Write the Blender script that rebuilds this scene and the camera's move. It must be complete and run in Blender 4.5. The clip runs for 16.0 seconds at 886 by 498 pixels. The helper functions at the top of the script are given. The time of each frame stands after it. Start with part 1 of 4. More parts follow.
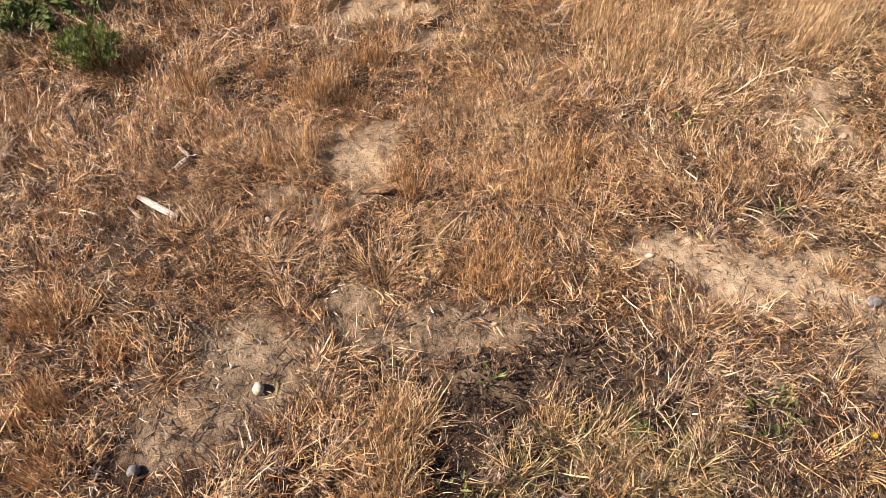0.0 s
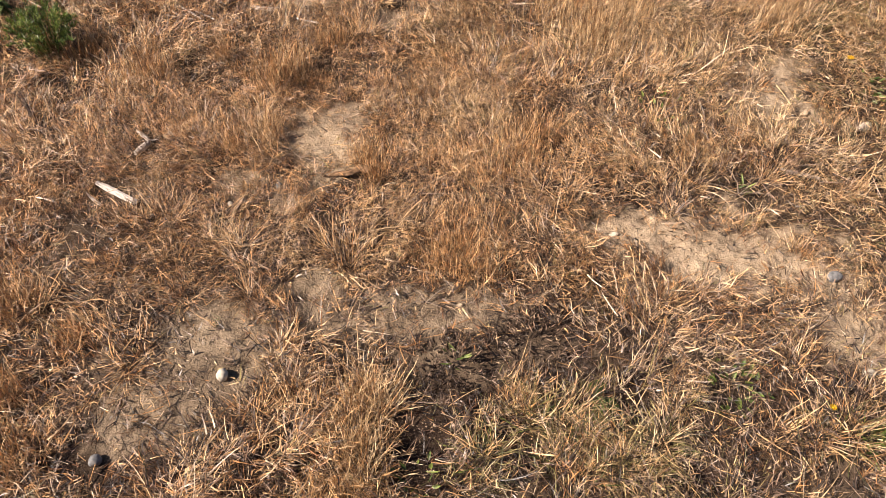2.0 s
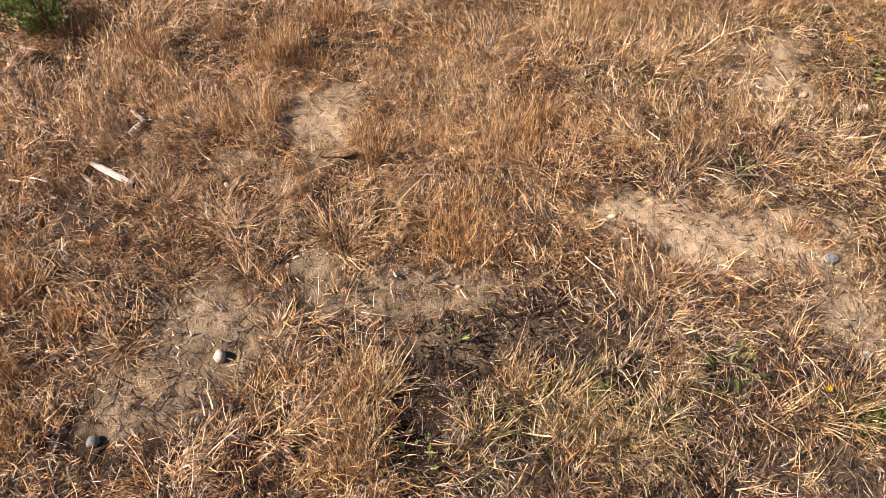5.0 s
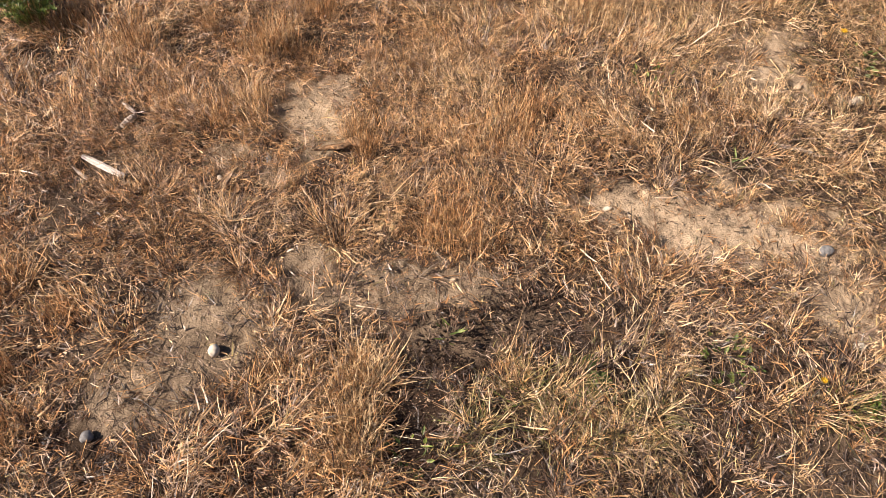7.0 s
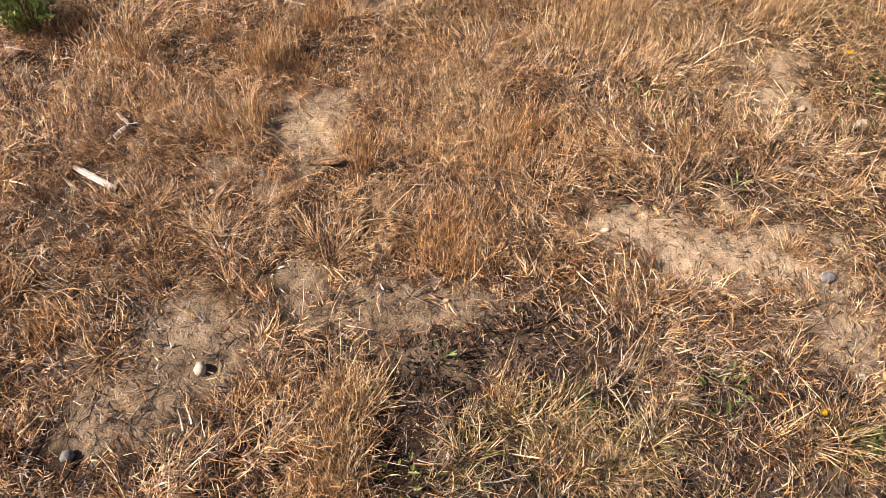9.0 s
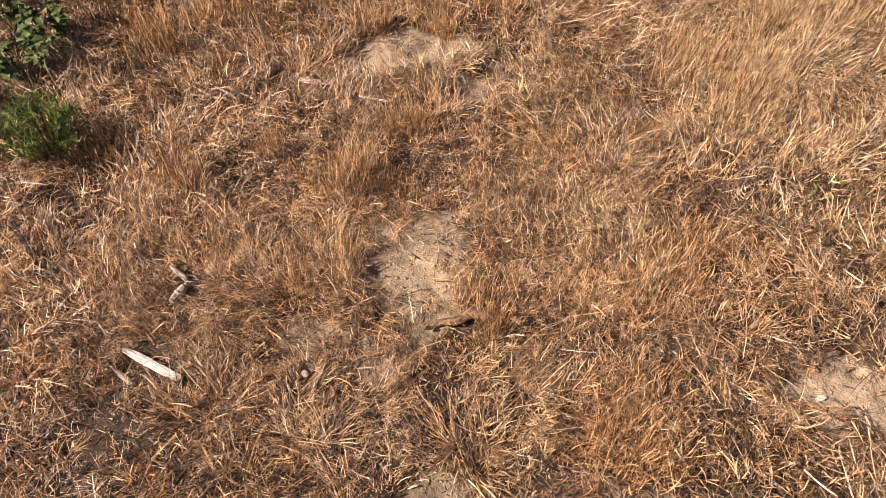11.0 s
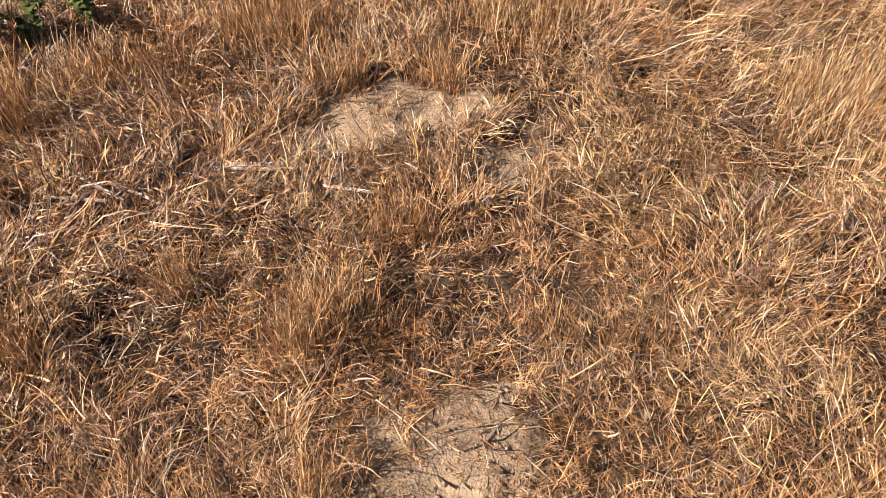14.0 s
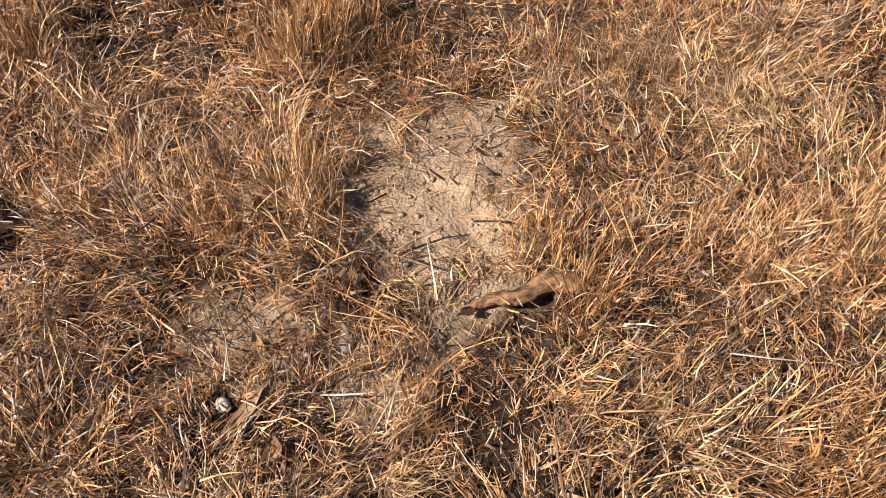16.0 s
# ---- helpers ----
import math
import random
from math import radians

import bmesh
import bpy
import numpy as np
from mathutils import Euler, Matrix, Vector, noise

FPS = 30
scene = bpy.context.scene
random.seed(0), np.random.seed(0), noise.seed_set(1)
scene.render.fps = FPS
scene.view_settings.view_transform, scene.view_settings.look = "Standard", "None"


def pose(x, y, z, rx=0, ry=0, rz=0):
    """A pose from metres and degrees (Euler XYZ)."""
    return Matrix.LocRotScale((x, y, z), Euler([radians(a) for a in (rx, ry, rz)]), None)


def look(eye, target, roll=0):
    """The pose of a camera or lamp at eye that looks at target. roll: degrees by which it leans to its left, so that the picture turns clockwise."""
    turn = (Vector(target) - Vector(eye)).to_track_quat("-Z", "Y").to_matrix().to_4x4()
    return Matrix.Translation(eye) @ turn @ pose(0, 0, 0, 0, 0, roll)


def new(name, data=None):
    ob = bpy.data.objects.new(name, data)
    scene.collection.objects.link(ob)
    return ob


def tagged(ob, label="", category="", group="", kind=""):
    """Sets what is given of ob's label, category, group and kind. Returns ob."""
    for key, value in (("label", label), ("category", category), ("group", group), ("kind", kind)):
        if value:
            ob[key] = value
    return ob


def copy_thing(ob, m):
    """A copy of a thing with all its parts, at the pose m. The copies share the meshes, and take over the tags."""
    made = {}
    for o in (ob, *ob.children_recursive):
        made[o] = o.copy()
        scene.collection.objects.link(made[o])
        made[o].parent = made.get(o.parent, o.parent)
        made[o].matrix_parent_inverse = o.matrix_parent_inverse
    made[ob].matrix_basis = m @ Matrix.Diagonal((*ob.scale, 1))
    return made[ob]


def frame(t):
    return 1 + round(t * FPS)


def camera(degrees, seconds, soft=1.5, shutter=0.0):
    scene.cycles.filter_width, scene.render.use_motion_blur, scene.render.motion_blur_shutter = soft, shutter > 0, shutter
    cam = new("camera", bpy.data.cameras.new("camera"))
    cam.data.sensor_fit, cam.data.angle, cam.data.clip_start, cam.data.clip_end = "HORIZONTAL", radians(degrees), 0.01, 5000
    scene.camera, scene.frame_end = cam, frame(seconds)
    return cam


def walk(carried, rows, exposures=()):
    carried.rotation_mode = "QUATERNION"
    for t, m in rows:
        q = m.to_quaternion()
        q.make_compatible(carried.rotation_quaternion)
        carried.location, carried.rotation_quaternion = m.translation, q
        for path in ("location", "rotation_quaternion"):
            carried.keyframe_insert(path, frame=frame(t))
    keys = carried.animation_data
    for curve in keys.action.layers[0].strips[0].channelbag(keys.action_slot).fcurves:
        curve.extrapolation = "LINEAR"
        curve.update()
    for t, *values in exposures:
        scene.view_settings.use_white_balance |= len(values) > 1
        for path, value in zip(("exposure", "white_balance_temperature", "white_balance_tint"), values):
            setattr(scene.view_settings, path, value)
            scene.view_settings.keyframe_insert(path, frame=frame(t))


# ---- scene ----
cam = camera(61.0, 16.0, soft=0.5)
PATH = [
    (0, (0.0, 0.0, 1.5), (0.0, 1.26, -0.053), -0.6),
    (0.5, (0.012, 0.0, 1.492), (0.022, 1.251, -0.068), -0.4),
    (1, (0.02, 0.002, 1.49), (0.047, 1.243, -0.079), -0.1),
    (1.5, (0.023, 0.002, 1.492), (0.069, 1.232, -0.084), 0.4),
    (2, (0.029, 0.0, 1.489), (0.09, 1.226, -0.09), 0.7),
    (2.5, (0.033, 0.003, 1.489), (0.102, 1.222, -0.095), 0.9),
    (3, (0.033, 0.002, 1.488), (0.104, 1.217, -0.099), 1.0),
    (3.5, (0.025, 0.004, 1.49), (0.096, 1.212, -0.103), 1.1),
    (4, (0.018, 0.003, 1.485), (0.092, 1.206, -0.11), 1.3),
    (4.5, (0.02, 0.003, 1.485), (0.095, 1.198, -0.117), 1.4),
    (7, (0.014, 0.008, 1.478), (0.109, 1.179, -0.141), 2.1),
    (7.5, (0.014, 0.008, 1.476), (0.116, 1.185, -0.139), 2.4),
    (8, (0.015, 0.009, 1.472), (0.118, 1.192, -0.137), 2.6),
    (8.5, (0.016, 0.018, 1.479), (0.111, 1.201, -0.131), 2.8),
    (9, (0.04, 0.048, 1.469), (0.125, 1.237, -0.138), 2.7),
    (9.5, (0.024, 0.11, 1.446), (0.108, 1.298, -0.16), 2.4),
    (10, (-0.169, 0.311, 1.47), (-0.082, 1.487, -0.145), 1.4),
    (10.2, (-0.231, 0.364, 1.491), (-0.157, 1.564, -0.108), 0.4),
    (12.3, (-0.253, 1.117, 0.837), (-0.126, 2.289, -0.778), -2.4),
    (12.5, (-0.264, 1.176, 0.802), (-0.116, 2.366, -0.799), -2.0),
    (13, (-0.309, 1.204, 0.811), (-0.126, 2.46, -0.734), -0.1),
    (13.5, (-0.299, 1.215, 0.823), (-0.109, 2.532, -0.67), -0.2),
    (14, (-0.289, 1.193, 0.828), (-0.09, 2.534, -0.643), -0.5),
    (14.5, (-0.264, 1.17, 0.802), (-0.05, 2.48, -0.694), 0.3),
    (15, (-0.281, 1.099, 0.728), (-0.05, 2.33, -0.831), 2.4),
    (15.5, (-0.294, 1.057, 0.699), (-0.085, 2.221, -0.914), 3.2),
    (16, (-0.296, 1.029, 0.709), (-0.14, 2.107, -0.968), 2.9),
]
EXPOSURES = [(0, 1.15, 6500, 10), (3, 1.10, 6500, 10), (9.5, 1.10, 6500, 10), (12.3, 1.02, 6600, 14), (14, 1.0, 6550, 12), (16, 1.03, 6400, 11)]
walk(cam, [(t, look(eye, target, roll)) for t, eye, target, roll in PATH], EXPOSURES)

# ---- light ----
SUN_AZ, SUN_EL = radians(-100), radians(40)     # from the left, a little behind the camera
SUN_DIR = Vector((math.sin(SUN_AZ) * math.cos(SUN_EL), math.cos(SUN_AZ) * math.cos(SUN_EL), math.sin(SUN_EL)))
world = bpy.data.worlds.new("sky")
scene.world = world
world.use_nodes = True
wn, wl = world.node_tree.nodes, world.node_tree.links
sky = wn.new("ShaderNodeTexSky")
sky.sky_type, sky.sun_disc = "NISHITA", False
sky.sun_elevation, sky.sun_rotation = SUN_EL, SUN_AZ
sky.air_density, sky.dust_density = 0.55, 0.3      # a clear, dry day
wl.new(sky.outputs[0], wn["Background"].inputs[0])
wn["Background"].inputs[1].default_value = 0.05
sun = new("sun", bpy.data.lights.new("sun", "SUN"))
sun.data.energy, sun.data.angle, sun.data.color = 5.0, radians(0.5), (1.0, 0.85, 0.74)
sun.matrix_world = look(SUN_DIR * 20, (0, 0, 0))


# ---- materials ----
def material(name, rough=0.8, spec=0.3):
    m = bpy.data.materials.new(name)
    m.use_nodes = True
    b = m.node_tree.nodes["Principled BSDF"]
    b.inputs["Roughness"].default_value = rough
    b.inputs["Specular IOR Level"].default_value = spec
    return m, m.node_tree.nodes, m.node_tree.links, b


def ramp(n, stops):
    r = n.new("ShaderNodeValToRGB")
    while len(r.color_ramp.elements) < len(stops):
        r.color_ramp.elements.new(0.5)
    for e, (p, c) in zip(r.color_ramp.elements, stops):
        e.position, e.color = p, (*c, 1)
    return r


def noise_node(n, l, scale, detail=4.0, coord="Object"):
    t = n.new("ShaderNodeTexCoord")
    k = n.new("ShaderNodeTexNoise")
    k.inputs["Scale"].default_value, k.inputs["Detail"].default_value = scale, detail
    l.new(t.outputs[coord], k.inputs["Vector"])
    return k


def mixed(n, l, kind, fac, a, b):
    x = n.new("ShaderNodeMix")
    x.data_type, x.blend_type = "RGBA", kind
    if isinstance(fac, (int, float)):
        x.inputs[0].default_value = fac
    else:
        l.new(fac, x.inputs[0])
    for sock, v in ((x.inputs[6], a), (x.inputs[7], b)):
        if isinstance(v, tuple):
            sock.default_value = (*v, 1)
        else:
            l.new(v, sock)
    return x.outputs[2]


def blade_material(name, stops, glow=0.04, rough=0.42, spec=0.5):
    """Dry or fresh blades: each one its own shade, streaked and blotched, thin enough to let some sun through."""
    m, n, l, b = material(name, rough, spec)
    g = n.new("ShaderNodeNewGeometry")
    r = ramp(n, stops)
    oi, add, frac = n.new("ShaderNodeObjectInfo"), n.new("ShaderNodeMath"), n.new("ShaderNodeMath")
    frac.operation = "FRACT"
    l.new(g.outputs["Random Per Island"], add.inputs[0])
    l.new(oi.outputs["Random"], add.inputs[1])
    l.new(add.outputs[0], frac.inputs[0])
    own, has, less, pick = n.new("ShaderNodeAttribute"), n.new("ShaderNodeMath"), n.new("ShaderNodeMath"), n.new("ShaderNodeMix")
    own.attribute_name = "shade"                # 1 to 2 where a blade has a shade of its own
    has.operation, has.inputs[1].default_value = "GREATER_THAN", 0.9
    less.operation, less.inputs[1].default_value = "SUBTRACT", 1.0
    l.new(own.outputs["Fac"], has.inputs[0])
    l.new(own.outputs["Fac"], less.inputs[0])
    l.new(has.outputs[0], pick.inputs[0])
    l.new(frac.outputs[0], pick.inputs[2])
    l.new(less.outputs[0], pick.inputs[3])
    l.new(pick.outputs[0], r.inputs[0])
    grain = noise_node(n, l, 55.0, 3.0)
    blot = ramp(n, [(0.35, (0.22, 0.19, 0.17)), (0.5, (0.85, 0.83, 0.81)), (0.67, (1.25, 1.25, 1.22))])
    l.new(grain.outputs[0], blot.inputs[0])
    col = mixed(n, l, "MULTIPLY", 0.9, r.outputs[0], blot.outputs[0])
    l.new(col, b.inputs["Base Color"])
    if glow:
        t = n.new("ShaderNodeBsdfTranslucent")
        l.new(col, t.inputs[0])
        x = n.new("ShaderNodeMixShader")
        x.inputs[0].default_value = glow
        l.new(b.outputs[0], x.inputs[1])
        l.new(t.outputs[0], x.inputs[2])
        l.new(x.outputs[0], n["Material Output"].inputs[0])
    return m


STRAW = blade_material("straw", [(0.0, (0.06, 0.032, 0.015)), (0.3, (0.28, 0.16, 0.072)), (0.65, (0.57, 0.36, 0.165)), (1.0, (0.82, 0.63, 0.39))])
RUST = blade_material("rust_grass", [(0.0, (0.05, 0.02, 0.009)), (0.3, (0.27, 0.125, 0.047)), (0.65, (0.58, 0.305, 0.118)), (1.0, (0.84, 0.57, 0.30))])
# Dead brown litter; its near-black low end paints in shade within the mat.
DULL = blade_material("dead_litter_and_shade", [(0.0, (0.010, 0.0065, 0.005)), (0.45, (0.044, 0.027, 0.018)), (0.8, (0.19, 0.125, 0.087)), (1.0, (0.44, 0.325, 0.235))], 0.03)
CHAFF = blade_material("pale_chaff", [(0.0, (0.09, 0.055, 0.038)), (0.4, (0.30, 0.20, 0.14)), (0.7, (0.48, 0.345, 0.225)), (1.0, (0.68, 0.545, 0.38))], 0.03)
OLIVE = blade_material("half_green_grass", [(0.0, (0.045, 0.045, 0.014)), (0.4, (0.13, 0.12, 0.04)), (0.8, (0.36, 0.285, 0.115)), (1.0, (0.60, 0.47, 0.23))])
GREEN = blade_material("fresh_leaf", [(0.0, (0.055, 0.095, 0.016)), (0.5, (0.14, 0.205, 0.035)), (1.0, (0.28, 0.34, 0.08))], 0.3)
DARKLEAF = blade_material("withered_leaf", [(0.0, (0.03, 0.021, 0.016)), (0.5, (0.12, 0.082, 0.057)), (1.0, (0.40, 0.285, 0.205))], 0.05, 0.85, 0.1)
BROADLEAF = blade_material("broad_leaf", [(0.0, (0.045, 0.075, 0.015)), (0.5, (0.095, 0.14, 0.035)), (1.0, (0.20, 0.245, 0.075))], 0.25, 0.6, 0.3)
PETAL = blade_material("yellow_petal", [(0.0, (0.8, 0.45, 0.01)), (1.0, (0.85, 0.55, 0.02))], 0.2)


def soil_material():
    m, n, l, b = material("dry_sandy_soil", 0.95, 0.1)
    wide, fine, grit = noise_node(n, l, 9.0, 8.0), noise_node(n, l, 37.0, 9.0), noise_node(n, l, 260.0, 6.0)
    a = n.new("ShaderNodeAttribute")
    a.attribute_name = "sand"
    # Near-black tone puts the shade deep between blades into the soil's colour.
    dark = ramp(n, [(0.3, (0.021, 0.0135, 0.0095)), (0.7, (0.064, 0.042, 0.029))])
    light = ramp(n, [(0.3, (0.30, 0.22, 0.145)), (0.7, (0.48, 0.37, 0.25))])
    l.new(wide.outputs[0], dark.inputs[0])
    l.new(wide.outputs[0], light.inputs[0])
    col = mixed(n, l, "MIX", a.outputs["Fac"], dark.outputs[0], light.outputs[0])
    hay, grown = ramp(n, [(0.34, (0.055, 0.034, 0.020)), (0.5, (0.15, 0.095, 0.055)), (0.66, (0.27, 0.175, 0.10))]), n.new("ShaderNodeAttribute")
    grown.attribute_name = "grown"              # the wide field round about, under a close cover of dry grass
    l.new(fine.outputs[0], hay.inputs[0])
    col = mixed(n, l, "MIX", grown.outputs["Fac"], col, hay.outputs[0])
    f = ramp(n, [(0.3, (0.62, 0.6, 0.58)), (0.6, (1.0, 1.0, 1.0)), (0.75, (1.12, 1.1, 1.06))])
    l.new(fine.outputs[0], f.inputs[0])
    col = mixed(n, l, "MULTIPLY", 0.8, col, f.outputs[0])
    k = ramp(n, [(0.32, (0.6, 0.57, 0.55)), (0.5, (1.0, 1.0, 1.0)), (0.7, (1.15, 1.15, 1.12))])
    l.new(grit.outputs[0], k.inputs[0])
    col = mixed(n, l, "MULTIPLY", 0.5, col, k.outputs[0])
    l.new(col, b.inputs["Base Color"])
    u = n.new("ShaderNodeBump")
    u.inputs["Strength"].default_value, u.inputs["Distance"].default_value = 0.8, 0.012
    s = n.new("ShaderNodeMath")
    s.operation = "ADD"
    l.new(fine.outputs[0], s.inputs[0])
    less = n.new("ShaderNodeMath")
    less.operation, less.inputs[1].default_value = "MULTIPLY", 0.35
    l.new(grit.outputs[0], less.inputs[0])
    l.new(less.outputs[0], s.inputs[1])
    l.new(s.outputs[0], u.inputs["Height"])
    l.new(u.outputs[0], b.inputs["Normal"])
    return m


def rough_material(name, lo, hi, scale=60.0, rough=0.85, stretch=(1, 1, 1), bump=0.4, depth=0.002):
    """Stone, wood or soil crumbs: two shades mixed by stretched grain, with fine relief."""
    m, n, l, b = material(name, rough, 0.25)
    t, p, k = n.new("ShaderNodeTexCoord"), n.new("ShaderNodeMapping"), n.new("ShaderNodeTexNoise")
    p.inputs["Scale"].default_value = stretch
    k.inputs["Scale"].default_value, k.inputs["Detail"].default_value = scale, 6.0
    l.new(t.outputs["Object"], p.inputs[0])
    l.new(p.outputs[0], k.inputs["Vector"])
    r = ramp(n, [(0.3, lo), (0.65, hi)])
    l.new(k.outputs[0], r.inputs[0])
    l.new(r.outputs[0], b.inputs["Base Color"])
    u = n.new("ShaderNodeBump")
    u.inputs["Strength"].default_value, u.inputs["Distance"].default_value = bump, depth
    l.new(k.outputs[0], u.inputs["Height"])
    l.new(u.outputs[0], b.inputs["Normal"])
    return m


SOIL = soil_material()
CRUMB = rough_material("soil_crumb", (0.22, 0.155, 0.10), (0.42, 0.31, 0.20), 80.0)
PALE_STONE = rough_material("pale_stone", (0.43, 0.37, 0.28), (0.62, 0.555, 0.45), 70.0, 0.8, (1, 1, 1), 0.3, 0.001)
CLOD = rough_material("sandy_clod", (0.30, 0.22, 0.14), (0.50, 0.39, 0.27), 70.0, 0.95)
GREY_STONE = rough_material("grey_stone", (0.09, 0.09, 0.09), (0.25, 0.24, 0.23), 90.0, 0.6)
BLEACHED = rough_material("bleached_wood", (0.36, 0.31, 0.265), (0.74, 0.675, 0.60), 50.0, 0.8, (1, 9, 9))
GREYWOOD = rough_material("weathered_grey_wood", (0.24, 0.19, 0.15), (0.50, 0.43, 0.36), 50.0, 0.8, (1, 9, 9))
BARK = rough_material("brown_bark", (0.07, 0.045, 0.03), (0.22, 0.14, 0.09), 60.0, 0.9, (1, 7, 7))
DRYLEAF = rough_material("dry_brown_leaf", (0.045, 0.026, 0.015), (0.29, 0.17, 0.088), 110.0, 0.85, (0.7, 1.3, 1.3), 1.0, 0.004)
PALELEAF = rough_material("pale_dry_leaf", (0.13, 0.08, 0.05), (0.36, 0.24, 0.145), 60.0, 0.85, (5, 1, 1), 0.5)
TWIG = rough_material("grey_twig", (0.10, 0.075, 0.055), (0.30, 0.23, 0.17), 80.0, 0.85, (1, 6, 6))


# ---- fields over the ground ----
LAT = np.random.default_rng(11).random((6, 256, 256))


def vnoise(x, y, size, layer=0):
    """Smooth noise from 0 to 1 with cells of the given size in metres."""
    c, s = math.cos(0.6 + layer), math.sin(0.6 + layer)
    x, y = np.asarray(x, float), np.asarray(y, float)
    x, y = (c * x - s * y) / size + 40.3, (s * x + c * y) / size + 71.7
    xi, yi = np.floor(x).astype(int), np.floor(y).astype(int)
    fx, fy = x - xi, y - yi
    fx, fy = fx * fx * (3 - 2 * fx), fy * fy * (3 - 2 * fy)
    g = LAT[layer]
    a, b = g[xi & 255, yi & 255], g[(xi + 1) & 255, yi & 255]
    c, d = g[xi & 255, (yi + 1) & 255], g[(xi + 1) & 255, (yi + 1) & 255]
    return (a * (1 - fx) + b * fx) * (1 - fy) + (c * (1 - fx) + d * fx) * fy


def ellipses(rows, x, y, ragged=0.62):
    """How far inside any of the patches (x, y, half width, half depth, turn, strength): 0 outside, 1 within."""
    w = np.zeros(np.shape(x))
    jag = 0.6 * (vnoise(x, y, 0.014, 2) - 0.5) + (vnoise(x, y, 0.035, 4) - 0.5) + 0.8 * (vnoise(x, y, 0.09, 5) - 0.5)
    for cx, cy, rx, ry, turn, strength in rows:
        c, s = math.cos(radians(turn)), math.sin(radians(turn))
        u, v = (c * (x - cx) + s * (y - cy)) / rx, (-s * (x - cx) + c * (y - cy)) / ry
        d = np.sqrt(u * u + v * v) + 2 * ragged * jag
        w = np.maximum(w, strength * np.clip((1.25 - d) / 0.4, 0, 1))
    return w


BARE = [
    (0.765, 1.12, 0.20, 0.095, -8, 0.97), (0.60, 1.19, 0.10, 0.05, 0, 0.95), (0.98, 1.15, 0.07, 0.05, 0, 0.5),
    (-0.270, 1.55, 0.068, 0.076, 0, 0.95), (-0.18, 1.64, 0.08, 0.04, 0, 0.8),
    (-0.45, 0.93, 0.10, 0.07, 0, 0.92), (-0.56, 0.74, 0.11, 0.08, 30, 0.6), (-0.41, 0.83, 0.09, 0.04, 10, 0.9),
    # The gap at (0.01, 0.66) shows dark soil to imitate the tussock's shadow.
    (0.05, 0.96, 0.20, 0.06, 0, 0.7), (-0.21, 1.05, 0.06, 0.05, 0, 0.85), (0.01, 0.66, 0.06, 0.10, 0, 0.8), (0.10, 0.81, 0.09, 0.07, 0, 0.85), (0.28, 0.865, 0.09, 0.06, 0, 0.75),
]
BARE_FAR = [
    (1.11, 1.72, 0.08, 0.12, -10, 0.85), (1.02, 0.87, 0.08, 0.06, 0, 0.6), (-0.27, 2.24, 0.15, 0.07, 15, 0.95), (-0.06, 2.14, 0.07, 0.05, 0, 0.9),
    (-0.33, 1.29, 0.03, 0.03, 0, 0.4), (-0.43, 1.39, 0.035, 0.02, 0, 0.3), (-0.82, 1.22, 0.09, 0.05, 20, 0.6),
    (-0.755, 1.345, 0.08, 0.035, -32, 0.8), (-0.41, 0.80, 0.05, 0.05, 0, 0.97), (-0.648, 0.615, 0.045, 0.05, 0, 0.95), (-0.29, 1.33, 0.03, 0.02, 0, 0.35), (-0.155, 1.405, 0.062, 0.022, 12, 0.9), (-0.73, 1.53, 0.04, 0.05, 0, 0.6), (-0.462, 1.312, 0.020, 0.018, 0, 0.7), (0.89, 1.29, 0.09, 0.07, 0, 0.85), (-0.90, 2.28, 0.08, 0.05, 0, 0.7),
]
SANDY = [(0.78, 1.13, 0.34, 0.14, -6, 1.0), (-0.25, 1.55, 0.14, 0.14, 0, 1.0), (-0.43, 0.92, 0.06, 0.06, 0, 0.65), (-0.48, 0.84, 0.2, 0.18, 30, 0.48), (0.05, 0.97, 0.26, 0.08, 0, 0.52), (1.1, 1.72, 0.14, 0.2, 0, 0.9),
         (1.02, 0.87, 0.16, 0.1, 0, 0.8), (-0.21, 1.06, 0.06, 0.05, 0, 0.6), (-0.28, 2.23, 0.22, 0.12, 10, 1.0), (-0.29, 1.33, 0.06, 0.05, 0, 0.7), (-0.43, 1.39, 0.07, 0.05, 0, 0.7), (-0.06, 2.14, 0.08, 0.06, 0, 0.7), (0.2, 0.85, 0.18, 0.07, 0, 0.22)]
PITS = [(-0.322, 1.556, 0.012), (-0.56, 0.72, 0.012), (-0.50, 0.735, 0.010), (-0.36, 0.85, 0.012), (-0.245, 1.03, 0.010), (0.62, 1.235, 0.012)]


def bare(x, y):
    return np.maximum(ellipses(BARE, x, y), ellipses(BARE_FAR, x, y))


def height(x, y):
    """The ground's height, with gentle swells, hollows under the bare patches, clods and small holes."""
    x, y = np.asarray(x, float), np.asarray(y, float)
    z = 0.024 * (vnoise(x, y, 0.45, 0) - 0.5) + 0.010 * (vnoise(x, y, 0.11, 1) - 0.5) + 0.010 * (vnoise(x, y, 0.035, 2) - 0.5)
    for px, py, r in PITS:
        z = z - 0.018 * np.exp(-((x - px) ** 2 + (y - py) ** 2) / r**2)
    return z * np.clip((6 - np.hypot(x, y - 1.4)) / 2, 0, 1)


def lift(x, y):
    return float(height(x, y))


# ---- mesh helpers ----
def link_part(name, mesh, parent=None, label=""):
    ob = new(name, mesh)
    if parent:
        ob.parent = parent
    return tagged(ob, label) if label else ob


